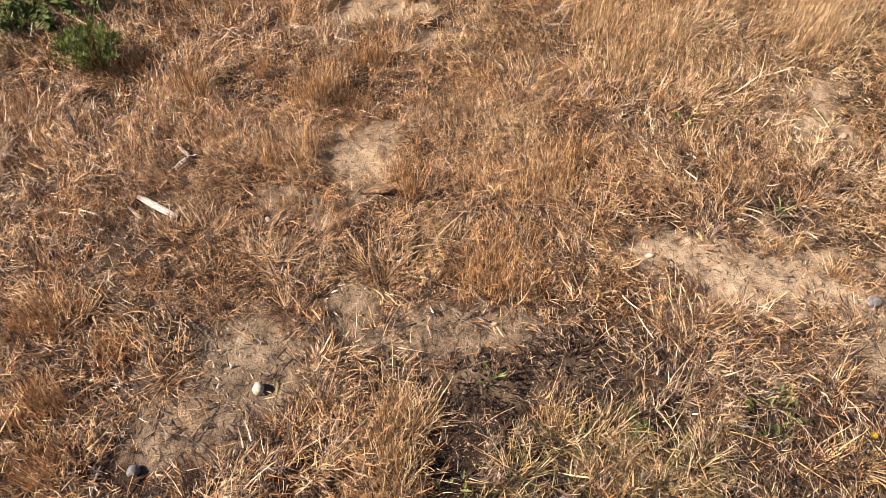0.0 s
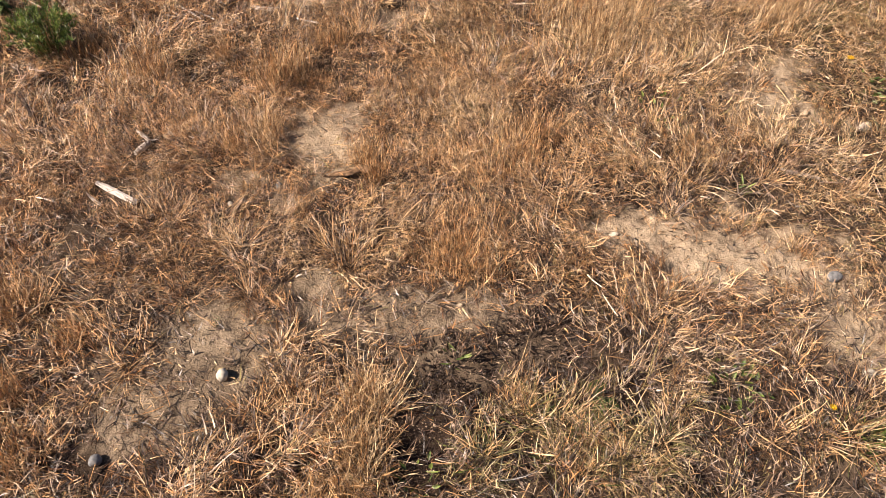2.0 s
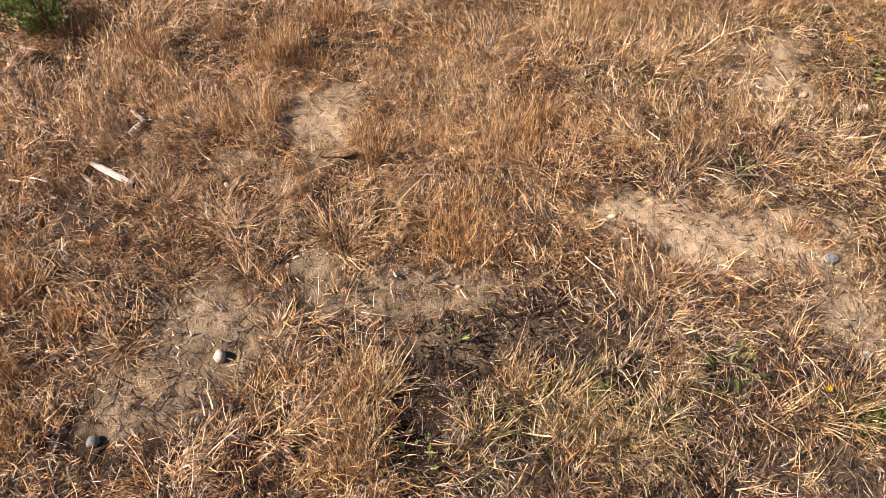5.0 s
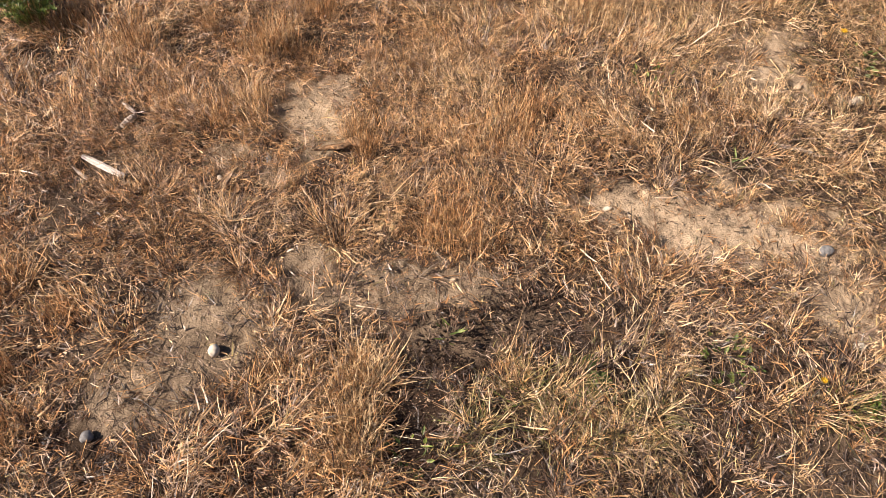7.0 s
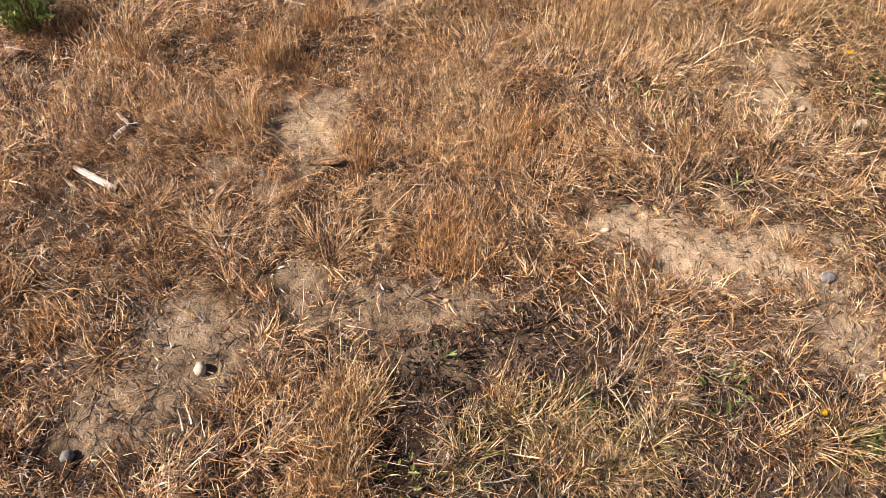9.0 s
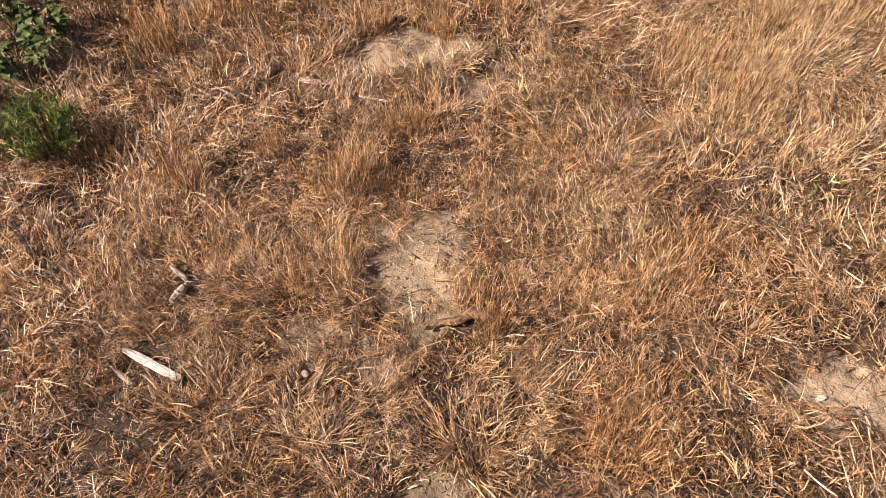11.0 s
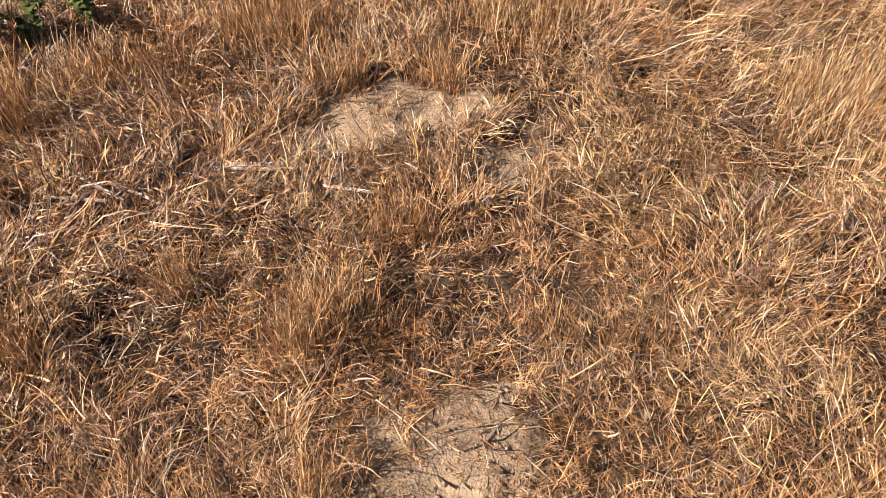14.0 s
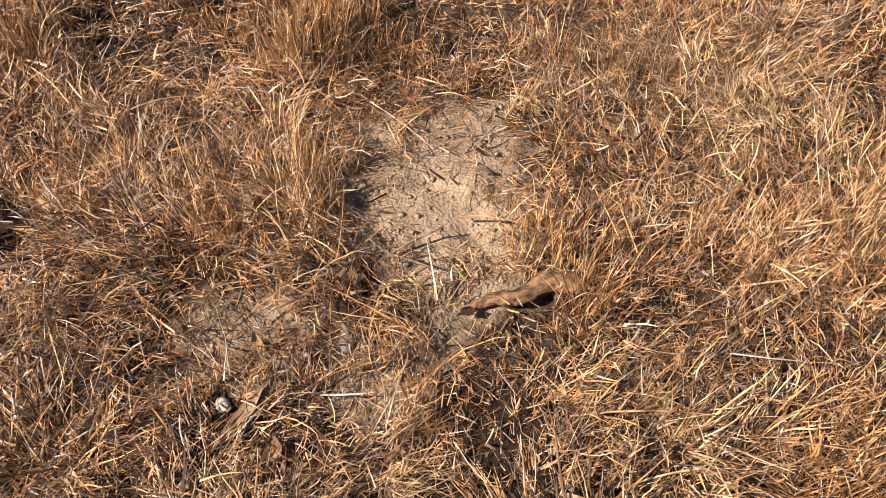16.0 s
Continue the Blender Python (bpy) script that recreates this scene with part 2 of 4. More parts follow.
def part(name, bm, mat, parent=None, label="", smooth=True):
    me = bpy.data.meshes.new(name)
    bm.to_mesh(me)
    bm.free()
    me.materials.append(mat)
    for p in me.polygons:
        p.use_smooth = smooth
    return link_part(name, me, parent, label)


def triangles(name, verts, tris, mats, index=None):
    """A mesh from arrays of corners and triangles."""
    me = bpy.data.meshes.new(name)
    me.vertices.add(len(verts))
    me.vertices.foreach_set("co", np.ascontiguousarray(verts, np.float32).ravel())
    me.loops.add(len(tris) * 3)
    me.loops.foreach_set("vertex_index", np.ascontiguousarray(tris, np.int32).ravel())
    me.polygons.add(len(tris))
    me.polygons.foreach_set("loop_start", np.arange(0, len(tris) * 3, 3, dtype=np.int32))
    for m in mats:
        me.materials.append(m)
    if index is not None:
        me.polygons.foreach_set("material_index", np.ascontiguousarray(index, np.int32))
    me.update(calc_edges=True)
    return me


def blades(rng, base, length, azimuth, lean, curl, width, segs=3, floor=None):
    """Corners and triangles of tapered, bent blades: lean from upright at the foot, curl added towards the tip (radians)."""
    n = len(base)
    out = np.stack([np.sin(azimuth), np.cos(azimuth), np.zeros(n)], 1)
    side = np.stack([np.cos(azimuth), -np.sin(azimuth), np.zeros(n)], 1)
    roll = rng.uniform(-0.9, 0.9, n)[:, None]
    up = np.array([0, 0, 1.0])
    at, rings = base.copy(), []
    drift = rng.normal(0, 0.42, (n, 1))
    for k in range(segs + 1):
        u = k / segs
        a = (lean + curl * u)[:, None]
        way = out * np.sin(a) + up * np.cos(a) + side * drift * (u - 0.35)
        across = side * np.cos(roll) + (out * np.cos(a) - up * np.sin(a)) * np.sin(roll)
        half = (width * 0.5 * (1.0 - 0.75 * max(0.0, u - 0.2)))[:, None] * across
        if k < segs:
            rings += [at - half, at + half]
            at = at + way * (length / segs)[:, None]
            if floor is not None:
                at[:, 2] = np.maximum(at[:, 2], floor)
        else:
            rings.append(at)
    verts = np.stack(rings, 1).reshape(-1, 3)
    one = []
    for k in range(segs - 1):
        q = 2 * k
        one += [(q, q + 1, q + 3), (q, q + 3, q + 2)]
    q = 2 * (segs - 1)
    one.append((q, q + 1, q + 2))
    per = 2 * segs + 1
    tris = (np.arange(n)[:, None, None] * per + np.array(one)[None]).reshape(-1, 3)
    return verts, tris, len(one)


def in_view(x, y):
    return (y > 0.3) & (y < 3.0) & (np.abs(x - 0.03) < 1.04 + 0.37 * (y - 0.45))


# ---- the ground: one sheet to the horizon ----
def spread(lo, hi, step, far):
    fine = np.arange(lo, hi + step / 2, step)
    grow = np.cumsum(step * 1.22 ** np.arange(1, 60))
    grow = grow[grow < far]
    return np.concatenate([lo - grow[::-1], fine, hi + grow])


def make_ground():
    xs, ys = spread(-1.9, 1.95, 0.010, 900.0), spread(0.25, 3.05, 0.010, 900.0)
    gx, gy = np.meshgrid(xs, ys)
    x, y = gx.ravel(), gy.ravel()
    z = height(x, y)
    nx, ny = len(xs), len(ys)
    i = (np.arange(ny - 1)[:, None] * nx + np.arange(nx - 1)[None]).ravel()
    tris = np.concatenate([np.stack([i, i + 1, i + nx + 1], 1), np.stack([i, i + nx + 1, i + nx], 1)])
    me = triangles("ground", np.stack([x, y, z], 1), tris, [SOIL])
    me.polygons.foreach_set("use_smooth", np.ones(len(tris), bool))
    # Where sand is low, the shade-darkened soil tone shows.
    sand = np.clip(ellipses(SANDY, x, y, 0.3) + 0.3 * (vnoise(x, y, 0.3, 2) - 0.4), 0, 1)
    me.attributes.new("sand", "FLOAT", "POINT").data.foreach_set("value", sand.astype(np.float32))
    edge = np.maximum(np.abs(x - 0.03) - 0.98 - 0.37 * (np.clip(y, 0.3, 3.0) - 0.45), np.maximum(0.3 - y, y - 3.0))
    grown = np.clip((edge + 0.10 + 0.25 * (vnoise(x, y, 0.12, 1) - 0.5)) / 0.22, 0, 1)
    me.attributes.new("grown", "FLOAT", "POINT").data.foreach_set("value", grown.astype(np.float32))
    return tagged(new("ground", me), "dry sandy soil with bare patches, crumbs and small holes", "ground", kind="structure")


ground = make_ground()


# ---- grass that nobody could count ----
def spots(rows, x, y):
    """Soft round spots (x, y, half width, half depth, strength), summed up to 1."""
    w = np.zeros(np.shape(x))
    for cx, cy, rx, ry, s in rows:
        w = np.maximum(w, s * np.exp(-0.7 * (((x - cx) / rx) ** 2 + ((y - cy) / ry) ** 2)))
    return w


# Dirt; spots at (0.06, 0.68) and (-0.15, 1.82) paint in tufts' cast shadows.
DIRT_AND_SHADE = [(-0.46, 0.84, 0.17, 0.18, 0.9), (0.02, 0.96, 0.28, 0.08, 0.85), (-0.34, 1.03, 0.18, 0.06, 0.6), (-0.57, 0.68, 0.13, 0.10, 0.7), (0.06, 0.68, 0.05, 0.12, 0.9), (0.24, 0.86, 0.16, 0.08, 0.6),
         (0.62, 1.29, 0.22, 0.05, 0.6), (0.80, 0.74, 0.14, 0.04, 0.6), (-0.78, 1.22, 0.16, 0.07, 0.5), (-0.15, 1.82, 0.10, 0.06, 0.6), (0.55, 1.66, 0.16, 0.07, 0.5), (-0.45, 1.35, 0.12, 0.05, 0.2),
         (-0.33, 1.36, 0.04, 0.05, 0.25), (-0.65, 2.10, 0.14, 0.05, 0.5), (0.90, 1.66, 0.10, 0.08, 0.4), (0.17, 1.25, 0.12, 0.09, 0.55)]
GOLDEN = [(0.65, 2.05, 0.25, 0.35, 0.95), (1.25, 2.05, 0.35, 0.35, 0.95), (0.20, 2.30, 0.35, 0.35, 0.7), (0.10, 1.62, 0.28, 0.20, 0.2), (0.80, 1.47, 0.12, 0.08, 0.3), (-0.12, 1.14, 0.12, 0.08, 0.9), (-0.10, 0.68, 0.10, 0.18, 0.9)]
PRESSED = [(0.05, 1.50, 0.30, 0.22, 0.9), (-0.45, 1.72, 0.16, 0.10, 0.8), (-0.60, 1.40, 0.25, 0.12, 0.7), (0.0, 1.30, 0.25, 0.15, 0.8), (-0.35, 1.25, 0.3, 0.15, 0.6), (0.95, 0.95, 0.25, 0.2, 0.5)]


def rusty(x, y):
    """Where the grass is rust-brown rather than pale straw."""
    r = 0.68 + 0.9 * (vnoise(x, y, 0.16, 3) - 0.5) - 0.36 * np.clip(x - 0.2, -0.38, 1.0) - 0.55 * spots(GOLDEN, x, y) - 0.17 * trodden(x, y)
    return np.clip(r - 0.15 * ((y < 0.85) & (x > 0.1)), 0.04, 0.95)


def greenish(x, y):
    g = 0.045 + 0.42 * np.exp(-((x - 0.34) ** 2 / 0.10 + (y - 0.62) ** 2 / 0.02)) + 0.16 * np.clip((x - 0.9) / 0.4, 0, 1)
    return g + 0.8 * np.exp(-((x + 1.4) ** 2 / 0.06 + (y - 2.2) ** 2 / 0.02))


def thick(x, y):
    """How deep and tall the growth is, from 0 to 1, in drifts a hand or two wide."""
    f = 0.34 * vnoise(x, y, 0.15, 1) + 0.26 * vnoise(x, y, 0.06, 4) + 0.22 * vnoise(x, y, 0.032, 0) + 0.18 * vnoise(x, y, 0.4, 5)
    f = f + 0.07 * np.clip((y - 1.2) / 0.5, -0.3, 1)
    return np.maximum(np.clip((f - 0.42) / 0.14, 0, 1), 0.6 * swept(x, y)) * (1 - 0.9 * spots(DIRT_AND_SHADE, x, y))


def clear(rng, x, y, way, length, spare=0.0):
    """Keeps a blade where neither its foot nor its middle comes to lie on bare soil, but for a few."""
    mx, my = x + 0.55 * length * np.sin(way), y + 0.55 * length * np.cos(way)
    return rng.random(len(x)) < np.maximum(1.0 - 1.15 * np.maximum(bare(x, y), bare(mx, my)), spare)


def trodden(x, y):
    """Where the growth is finer, shorter and pressed: 1 within, 0 outside."""
    d = np.hypot((x + 0.2) / 0.75, (y - 1.52) / 0.50) + 0.35 * (vnoise(x, y, 0.2, 3) - 0.5)
    return np.clip((1.1 - d) / 0.3, 0, 1)


def swept(x, y):
    """Where long golden grass lies combed over to one side: 1 within, 0 outside."""
    return 0.7 * np.clip((y - 1.80) / 0.3, 0, 1) * np.clip((x + 0.05) / 0.3, 0, 1)


def flow(x, y):
    """The way in which fallen blades mostly lie, in radians; it swings from place to place, but for the combed growth."""
    w = swept(x, y)
    return (1 - w) * (1.2 + 7.0 * vnoise(x, y, 0.19, 0) + 2.5 * vnoise(x, y, 0.07, 2)) + w * (0.55 + 1.3 * vnoise(x, y, 0.12, 3))


def sown(rng, n, each, apart, density):
    """Feet of n blades in bundles of a few: x, y, and the bundle's way, size, shade and number."""
    m = n // each
    cx, cy = rng.uniform(-2.1, 2.15, 6 * m), rng.uniform(0.3, 3.0, 6 * m)
    ok = in_view(cx + rng.normal(0, 0.07, 6 * m), cy + rng.normal(0, 0.05, 6 * m)) & (rng.random(6 * m) < density(cx, cy))
    cx, cy = cx[ok][:m], cy[ok][:m]
    m = len(cx)
    way = flow(cx, cy) + rng.normal(0, 0.75, m) * (1 - 0.45 * swept(cx, cy))
    shade, size = rng.random(m), rng.lognormal(0, 0.28, m)
    pick = np.repeat(np.arange(m), each)
    x, y = cx[pick] + rng.normal(0, apart, len(pick)), cy[pick] + rng.normal(0, apart, len(pick))
    shade = np.clip(shade[pick] + 0.7 * (vnoise(x, y, 0.04, 2) - 0.5), 0, 1)
    return x, y, way[pick], size[pick], shade, pick


def shaded(me, shade, per_verts, calm=0.0):
    """Writes each blade's own shade (0 to 1) for the blade materials."""
    u = 2 * np.clip(shade, 0, 1) - 1
    s = np.repeat(1.5 + 0.5 * (1 - calm) * np.sign(u) * np.abs(u) ** 0.6, per_verts)
    me.attributes.new("shade", "FLOAT", "POINT").data.foreach_set("value", s.astype(np.float32))
    return me


def coin(rng, pick):
    """Random numbers that most blades of a bundle share."""
    n = len(pick)
    return np.where(rng.random(n) < 0.78, rng.random(pick.max() + 1)[pick], rng.random(n))


def hay_kinds(rng, x, y, pick, dull=0.12):
    """Which material each blade takes: 0 dull, 1 rust, 2 straw, 3 half green, 4 pale chaff."""
    dull = dull * (1 - 0.6 * swept(x, y)) + 0.45 * spots(DIRT_AND_SHADE, x, y) + 0.36 * np.clip((1.0 - y) / 0.2, 0, 1) * (x > 0.05)
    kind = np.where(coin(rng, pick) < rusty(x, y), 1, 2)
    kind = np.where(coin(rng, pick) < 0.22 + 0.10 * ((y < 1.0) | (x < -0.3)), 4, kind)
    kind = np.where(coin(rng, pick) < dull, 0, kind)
    return np.where(coin(rng, pick) < 0.6 * greenish(x, y), 3, kind)


def widths(rng, n, middle, most=0.0034):
    return np.clip(rng.lognormal(math.log(middle), 0.38, n), 0.0006, most)


HAY = [DULL, RUST, STRAW, OLIVE, CHAFF]


def make_litter():
    """Flattened dead blades and straw bits that cover the soil."""
    rng = np.random.default_rng(21)
    x, y, way, size, shade, pick = sown(rng, 255000, 5, 0.006, lambda x, y: (0.62 + 0.38 * trodden(x, y)) * np.maximum(1 - bare(x, y), 0.07 + 0.36 * spots(DIRT_AND_SHADE, x, y)) * (1 - 0.2 * spots(DIRT_AND_SHADE, x, y)))
    n = len(x)
    z = height(x, y)
    fine = trodden(x, y)
    length = np.clip(rng.lognormal(-3.95, 0.5, n), 0.006, 0.06) * size * (1 - 0.25 * fine)
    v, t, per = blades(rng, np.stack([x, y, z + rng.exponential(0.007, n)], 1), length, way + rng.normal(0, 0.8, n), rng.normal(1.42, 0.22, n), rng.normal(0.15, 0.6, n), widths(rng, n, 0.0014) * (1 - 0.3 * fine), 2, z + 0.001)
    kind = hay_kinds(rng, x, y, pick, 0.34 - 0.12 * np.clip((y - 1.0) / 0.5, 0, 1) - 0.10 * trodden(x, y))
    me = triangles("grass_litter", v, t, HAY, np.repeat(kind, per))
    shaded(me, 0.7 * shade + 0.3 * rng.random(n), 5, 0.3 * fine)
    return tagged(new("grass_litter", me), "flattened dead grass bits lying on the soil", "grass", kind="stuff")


def make_mat():
    """The tangle of dry blades, leaning and fallen through one another."""
    rng = np.random.default_rng(22)
    x, y, way, size, shade, pick = sown(rng, 225000, 8, 0.006, lambda x, y: (1 - bare(x, y)) * (0.03 + 0.97 * thick(x, y)) * (0.62 + 0.38 * trodden(x, y)))
    ok = clear(rng, x, y, way, 0.035 * size, 0.012)
    x, y, way, size, shade, pick = x[ok], y[ok], way[ok], size[ok], shade[ok], pick[ok]
    n = len(x)
    z, d, low, fine = height(x, y), thick(x, y), spots(PRESSED, x, y), trodden(x, y)
    foot = z + rng.random(n) ** 1.3 * 0.048 * d * (1 - 0.5 * low) - 0.002
    lean = np.clip(rng.normal(1.08 + 0.2 * low, 0.36, n), 0.05, 1.75)
    length = np.clip(rng.lognormal(-3.5, 0.42, n), 0.010, 0.09) * size * (0.75 + 0.4 * d) * (1 - 0.28 * fine) * (1 + 0.6 * swept(x, y))
    v, t, per = blades(rng, np.stack([x, y, foot], 1), length, way + rng.normal(0, 0.6, n), lean, rng.normal(0.3, 0.85, n), widths(rng, n, 0.0014) * (1 - 0.36 * fine), 3, z + 0.001)
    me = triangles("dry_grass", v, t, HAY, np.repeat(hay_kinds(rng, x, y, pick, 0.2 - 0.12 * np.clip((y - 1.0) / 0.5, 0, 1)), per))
    shaded(me, 0.72 * shade + 0.28 * rng.random(n), 7, 0.3 * fine)
    return tagged(new("dry_grass", me), "low tangled mat of dry rust and straw coloured grass", "grass", kind="stuff")


def make_straw():
    """Long bleached stalks lying criss-cross over the tangle."""
    rng = np.random.default_rng(23)
    x, y, way, size, shade, pick = sown(rng, 15000, 3, 0.014, lambda x, y: (1 - 0.9 * bare(x, y)) * (0.25 + 0.75 * thick(x, y)) * (1 - 0.45 * trodden(x, y)))
    ok = clear(rng, x, y, way, 0.06, 0.05)
    x, y, way, size, shade, pick = x[ok], y[ok], way[ok], size[ok], shade[ok], pick[ok]
    n = len(x)
    z = height(x, y)
    rise = z + rng.uniform(0.006, 0.018, n) + 0.03 * thick(x, y) * rng.random(n)
    v, t, per = blades(rng, np.stack([x, y, rise], 1), np.clip(rng.lognormal(-3.0, 0.40, n), 0.025, 0.14) * (0.8 + 0.2 * size) * (1 + 0.4 * swept(x, y)), way + rng.normal(0, 0.55, n), rng.normal(1.45, 0.14, n), rng.normal(0.12, 0.3, n), widths(rng, n, 0.0016, 0.0036) * (1 - 0.3 * trodden(x, y)), 4, z + 0.004)
    kind = np.where(rng.random(n) < 0.7 * rusty(x, y), 1, np.where(rng.random(n) < 0.3, 2, 0))
    me = triangles("fallen_straw", v, t, [STRAW, RUST, CHAFF], np.repeat(kind, per))
    shaded(me, 0.2 + 0.5 * shade + 0.35 * rng.random(n), 9, 0.25 * trodden(x, y))
    return tagged(new("fallen_straw", me), "long bleached grass stalks lying criss-cross", "straw", kind="stuff")


# Where fine grass stands upright: x, y, half width, half depth, height, share of rust-brown.
DRIFTS_NEAR = [
    (-0.10, 0.62, 0.060, 0.09, 0.105, 0.12), (-0.09, 0.75, 0.045, 0.06, 0.09, 0.12), (-0.13, 0.55, 0.05, 0.04, 0.07, 0.3), (-0.88, 0.78, 0.06, 0.05, 0.07, 0.9), (-0.84, 0.64, 0.08, 0.05, 0.06, 0.7),
    (-0.95, 1.02, 0.08, 0.06, 0.07, 0.9), (0.10, 1.12, 0.09, 0.06, 0.065, 0.85), (0.18, 1.08, 0.05, 0.035, 0.07, 0.9), (-0.76, 0.92, 0.06, 0.05, 0.055, 0.85), (0.15, 1.22, 0.09, 0.06, 0.05, 0.8),
    (-0.25, 0.76, 0.05, 0.03, 0.05, 0.7), (0.42, 0.60, 0.08, 0.05, 0.045, 0.2), (0.24, 0.74, 0.04, 0.04, 0.05, 0.3), (0.98, 1.10, 0.03, 0.03, 0.05, 0.9),
]
DRIFTS_MIDDLE = [
    (-0.38, 1.80, 0.048, 0.040, 0.12, 0.45), (-0.34, 1.84, 0.04, 0.035, 0.09, 0.6), (-0.28, 1.80, 0.06, 0.03, 0.05, 0.9), (-0.76, 1.84, 0.05, 0.06, 0.085, 0.8), (-0.56, 1.92, 0.022, 0.02, 0.095, 0.6),
    (-0.48, 1.53, 0.030, 0.03, 0.075, 0.75), (-0.385, 1.55, 0.030, 0.075, 0.085, 0.5), (-0.085, 1.39, 0.020, 0.02, 0.09, 0.7), (-0.11, 1.47, 0.045, 0.04, 0.055, 0.7), (-0.22, 1.99, 0.05, 0.035, 0.075, 0.85),
    (0.28, 1.44, 0.10, 0.07, 0.055, 0.8), (0.12, 1.44, 0.08, 0.06, 0.045, 0.7), (0.36, 1.54, 0.07, 0.06, 0.055, 0.8), (0.80, 1.47, 0.05, 0.045, 0.06, 0.75), (-0.62, 1.60, 0.06, 0.05, 0.05, 0.8),
]
DRIFTS_FAR = [
    (0.62, 2.00, 0.12, 0.13, 0.085, 0.25), (0.55, 2.18, 0.10, 0.10, 0.09, 0.2), (0.75, 2.12, 0.08, 0.10, 0.08, 0.2), (1.22, 2.08, 0.10, 0.09, 0.10, 0.12), (1.30, 2.30, 0.15, 0.12, 0.1, 0.15),
    (-0.30, 2.37, 0.035, 0.03, 0.10, 0.6), (-0.90, 2.36, 0.06, 0.07, 0.10, 0.65), (-0.75, 2.47, 0.10, 0.06, 0.08, 0.9), (-0.12, 2.36, 0.06, 0.06, 0.08, 0.8), (0.20, 2.10, 0.08, 0.06, 0.06, 0.5),
    (-0.98, 1.96, 0.06, 0.05, 0.08, 0.95), (-1.28, 1.75, 0.07, 0.06, 0.07, 1.0), (0.90, 2.35, 0.16, 0.12, 0.09, 0.2), (-0.42, 2.58, 0.12, 0.08, 0.09, 0.7), (0.15, 2.60, 0.20, 0.10, 0.09, 0.3),
]


def make_standing():
    """Fine upright stalks: thin all over, close where they stand in drifts."""
    rng = np.random.default_rng(25)
    xs, ys, tall, rust, sway = [], [], [], [], []
    for cx, cy, rx, ry, h, share in DRIFTS_NEAR + DRIFTS_MIDDLE + DRIFTS_FAR:
        n = int(40000 * rx * ry * 3.14) + 100
        xs.append(rng.normal(cx, 0.62 * rx, n))
        ys.append(rng.normal(cy, 0.62 * ry, n))
        tall.append(rng.uniform(0.45, 1.3, n) * h)
        rust.append(rng.random(n) < 0.85 * share)
        sway.append(np.full(n, min(0.6, max(0.28, 0.85 - 5.5 * h))))
    x, y, way, size, shade, pick = sown(rng, 26000, 5, 0.012, lambda x, y: (1 - bare(x, y)) * thick(x, y) * np.clip(0.35 + 0.6 * (y - 1.2) - 0.1 * x, 0.08, 1))
    xs.append(x), ys.append(y), tall.append(rng.uniform(0.02, 0.065, len(x)) * size), rust.append(rng.random(len(x)) < 0.1 + 0.8 * rusty(x, y)), sway.append(np.full(len(x), 0.35))
    x, y, tall, rust, sway = np.concatenate(xs), np.concatenate(ys), np.concatenate(tall), np.concatenate(rust), np.concatenate(sway)
    n = len(x)
    z = height(x, y)
    ok = rng.random(n) < 1.05 - 1.1 * bare(x, y)
    x, y, z, tall, rust, sway, n = x[ok], y[ok], z[ok], tall[ok], rust[ok], sway[ok], int(ok.sum())
    v, t, per = blades(rng, np.stack([x, y, z - 0.002], 1), tall, rng.uniform(0, 2 * math.pi, n), np.abs(rng.normal(0.0, 1.0, n)) * sway, rng.normal(0.25, 0.65, n), widths(rng, n, 0.0012) * (1 - 0.2 * trodden(x, y)), 4, z + 0.001)
    me = triangles("standing_grass", v, t, [RUST, STRAW], np.repeat(np.where(rust, 0, 1), per))
    shaded(me, 0.2 + 0.45 * vnoise(x, y, 0.022, 4) + 0.5 * rng.random(n) - 0.08 + 0.14 * ~rust, 9)
    return tagged(new("standing_grass", me), "fine upright rust-coloured dry grass stalks", "grass", kind="stuff")


def make_crumbs():
    """Soil crumbs and grit on the bare patches."""
    rng = np.random.default_rng(24)
    x, y = rng.uniform(-1.6, 1.7, 90000), rng.uniform(0.35, 2.9, 90000)
    ok = in_view(x, y) & (rng.random(90000) < 0.12 + 0.88 * bare(x, y)) & (vnoise(x, y, 0.06, 2) > 0.4)
    x, y = x[ok], y[ok]
    n = len(x)
    r = np.clip(rng.lognormal(-6.55, 0.55, n), 0.0006, 0.0055)
    octa = np.array([(1, 0, 0), (0, 1, 0), (-1, 0, 0), (0, -1, 0), (0, 0, 0.8), (0, 0, -0.8)], float)
    v = octa[None] * np.array([1, 1, 0.6]) * r[:, None, None] * rng.uniform(0.45, 1.4, (n, 6, 1))
    v += np.stack([x, y, height(x, y) + 0.4 * r], 1)[:, None]
    one = np.array([(0, 1, 4), (1, 2, 4), (2, 3, 4), (3, 0, 4), (1, 0, 5), (2, 1, 5), (3, 2, 5), (0, 3, 5)])
    me = triangles("soil_crumbs", v.reshape(-1, 3), (np.arange(n)[:, None, None] * 6 + one).reshape(-1, 3), [CRUMB])
    return tagged(new("soil_crumbs", me), "small brown soil crumbs and grit", "soil", kind="stuff")


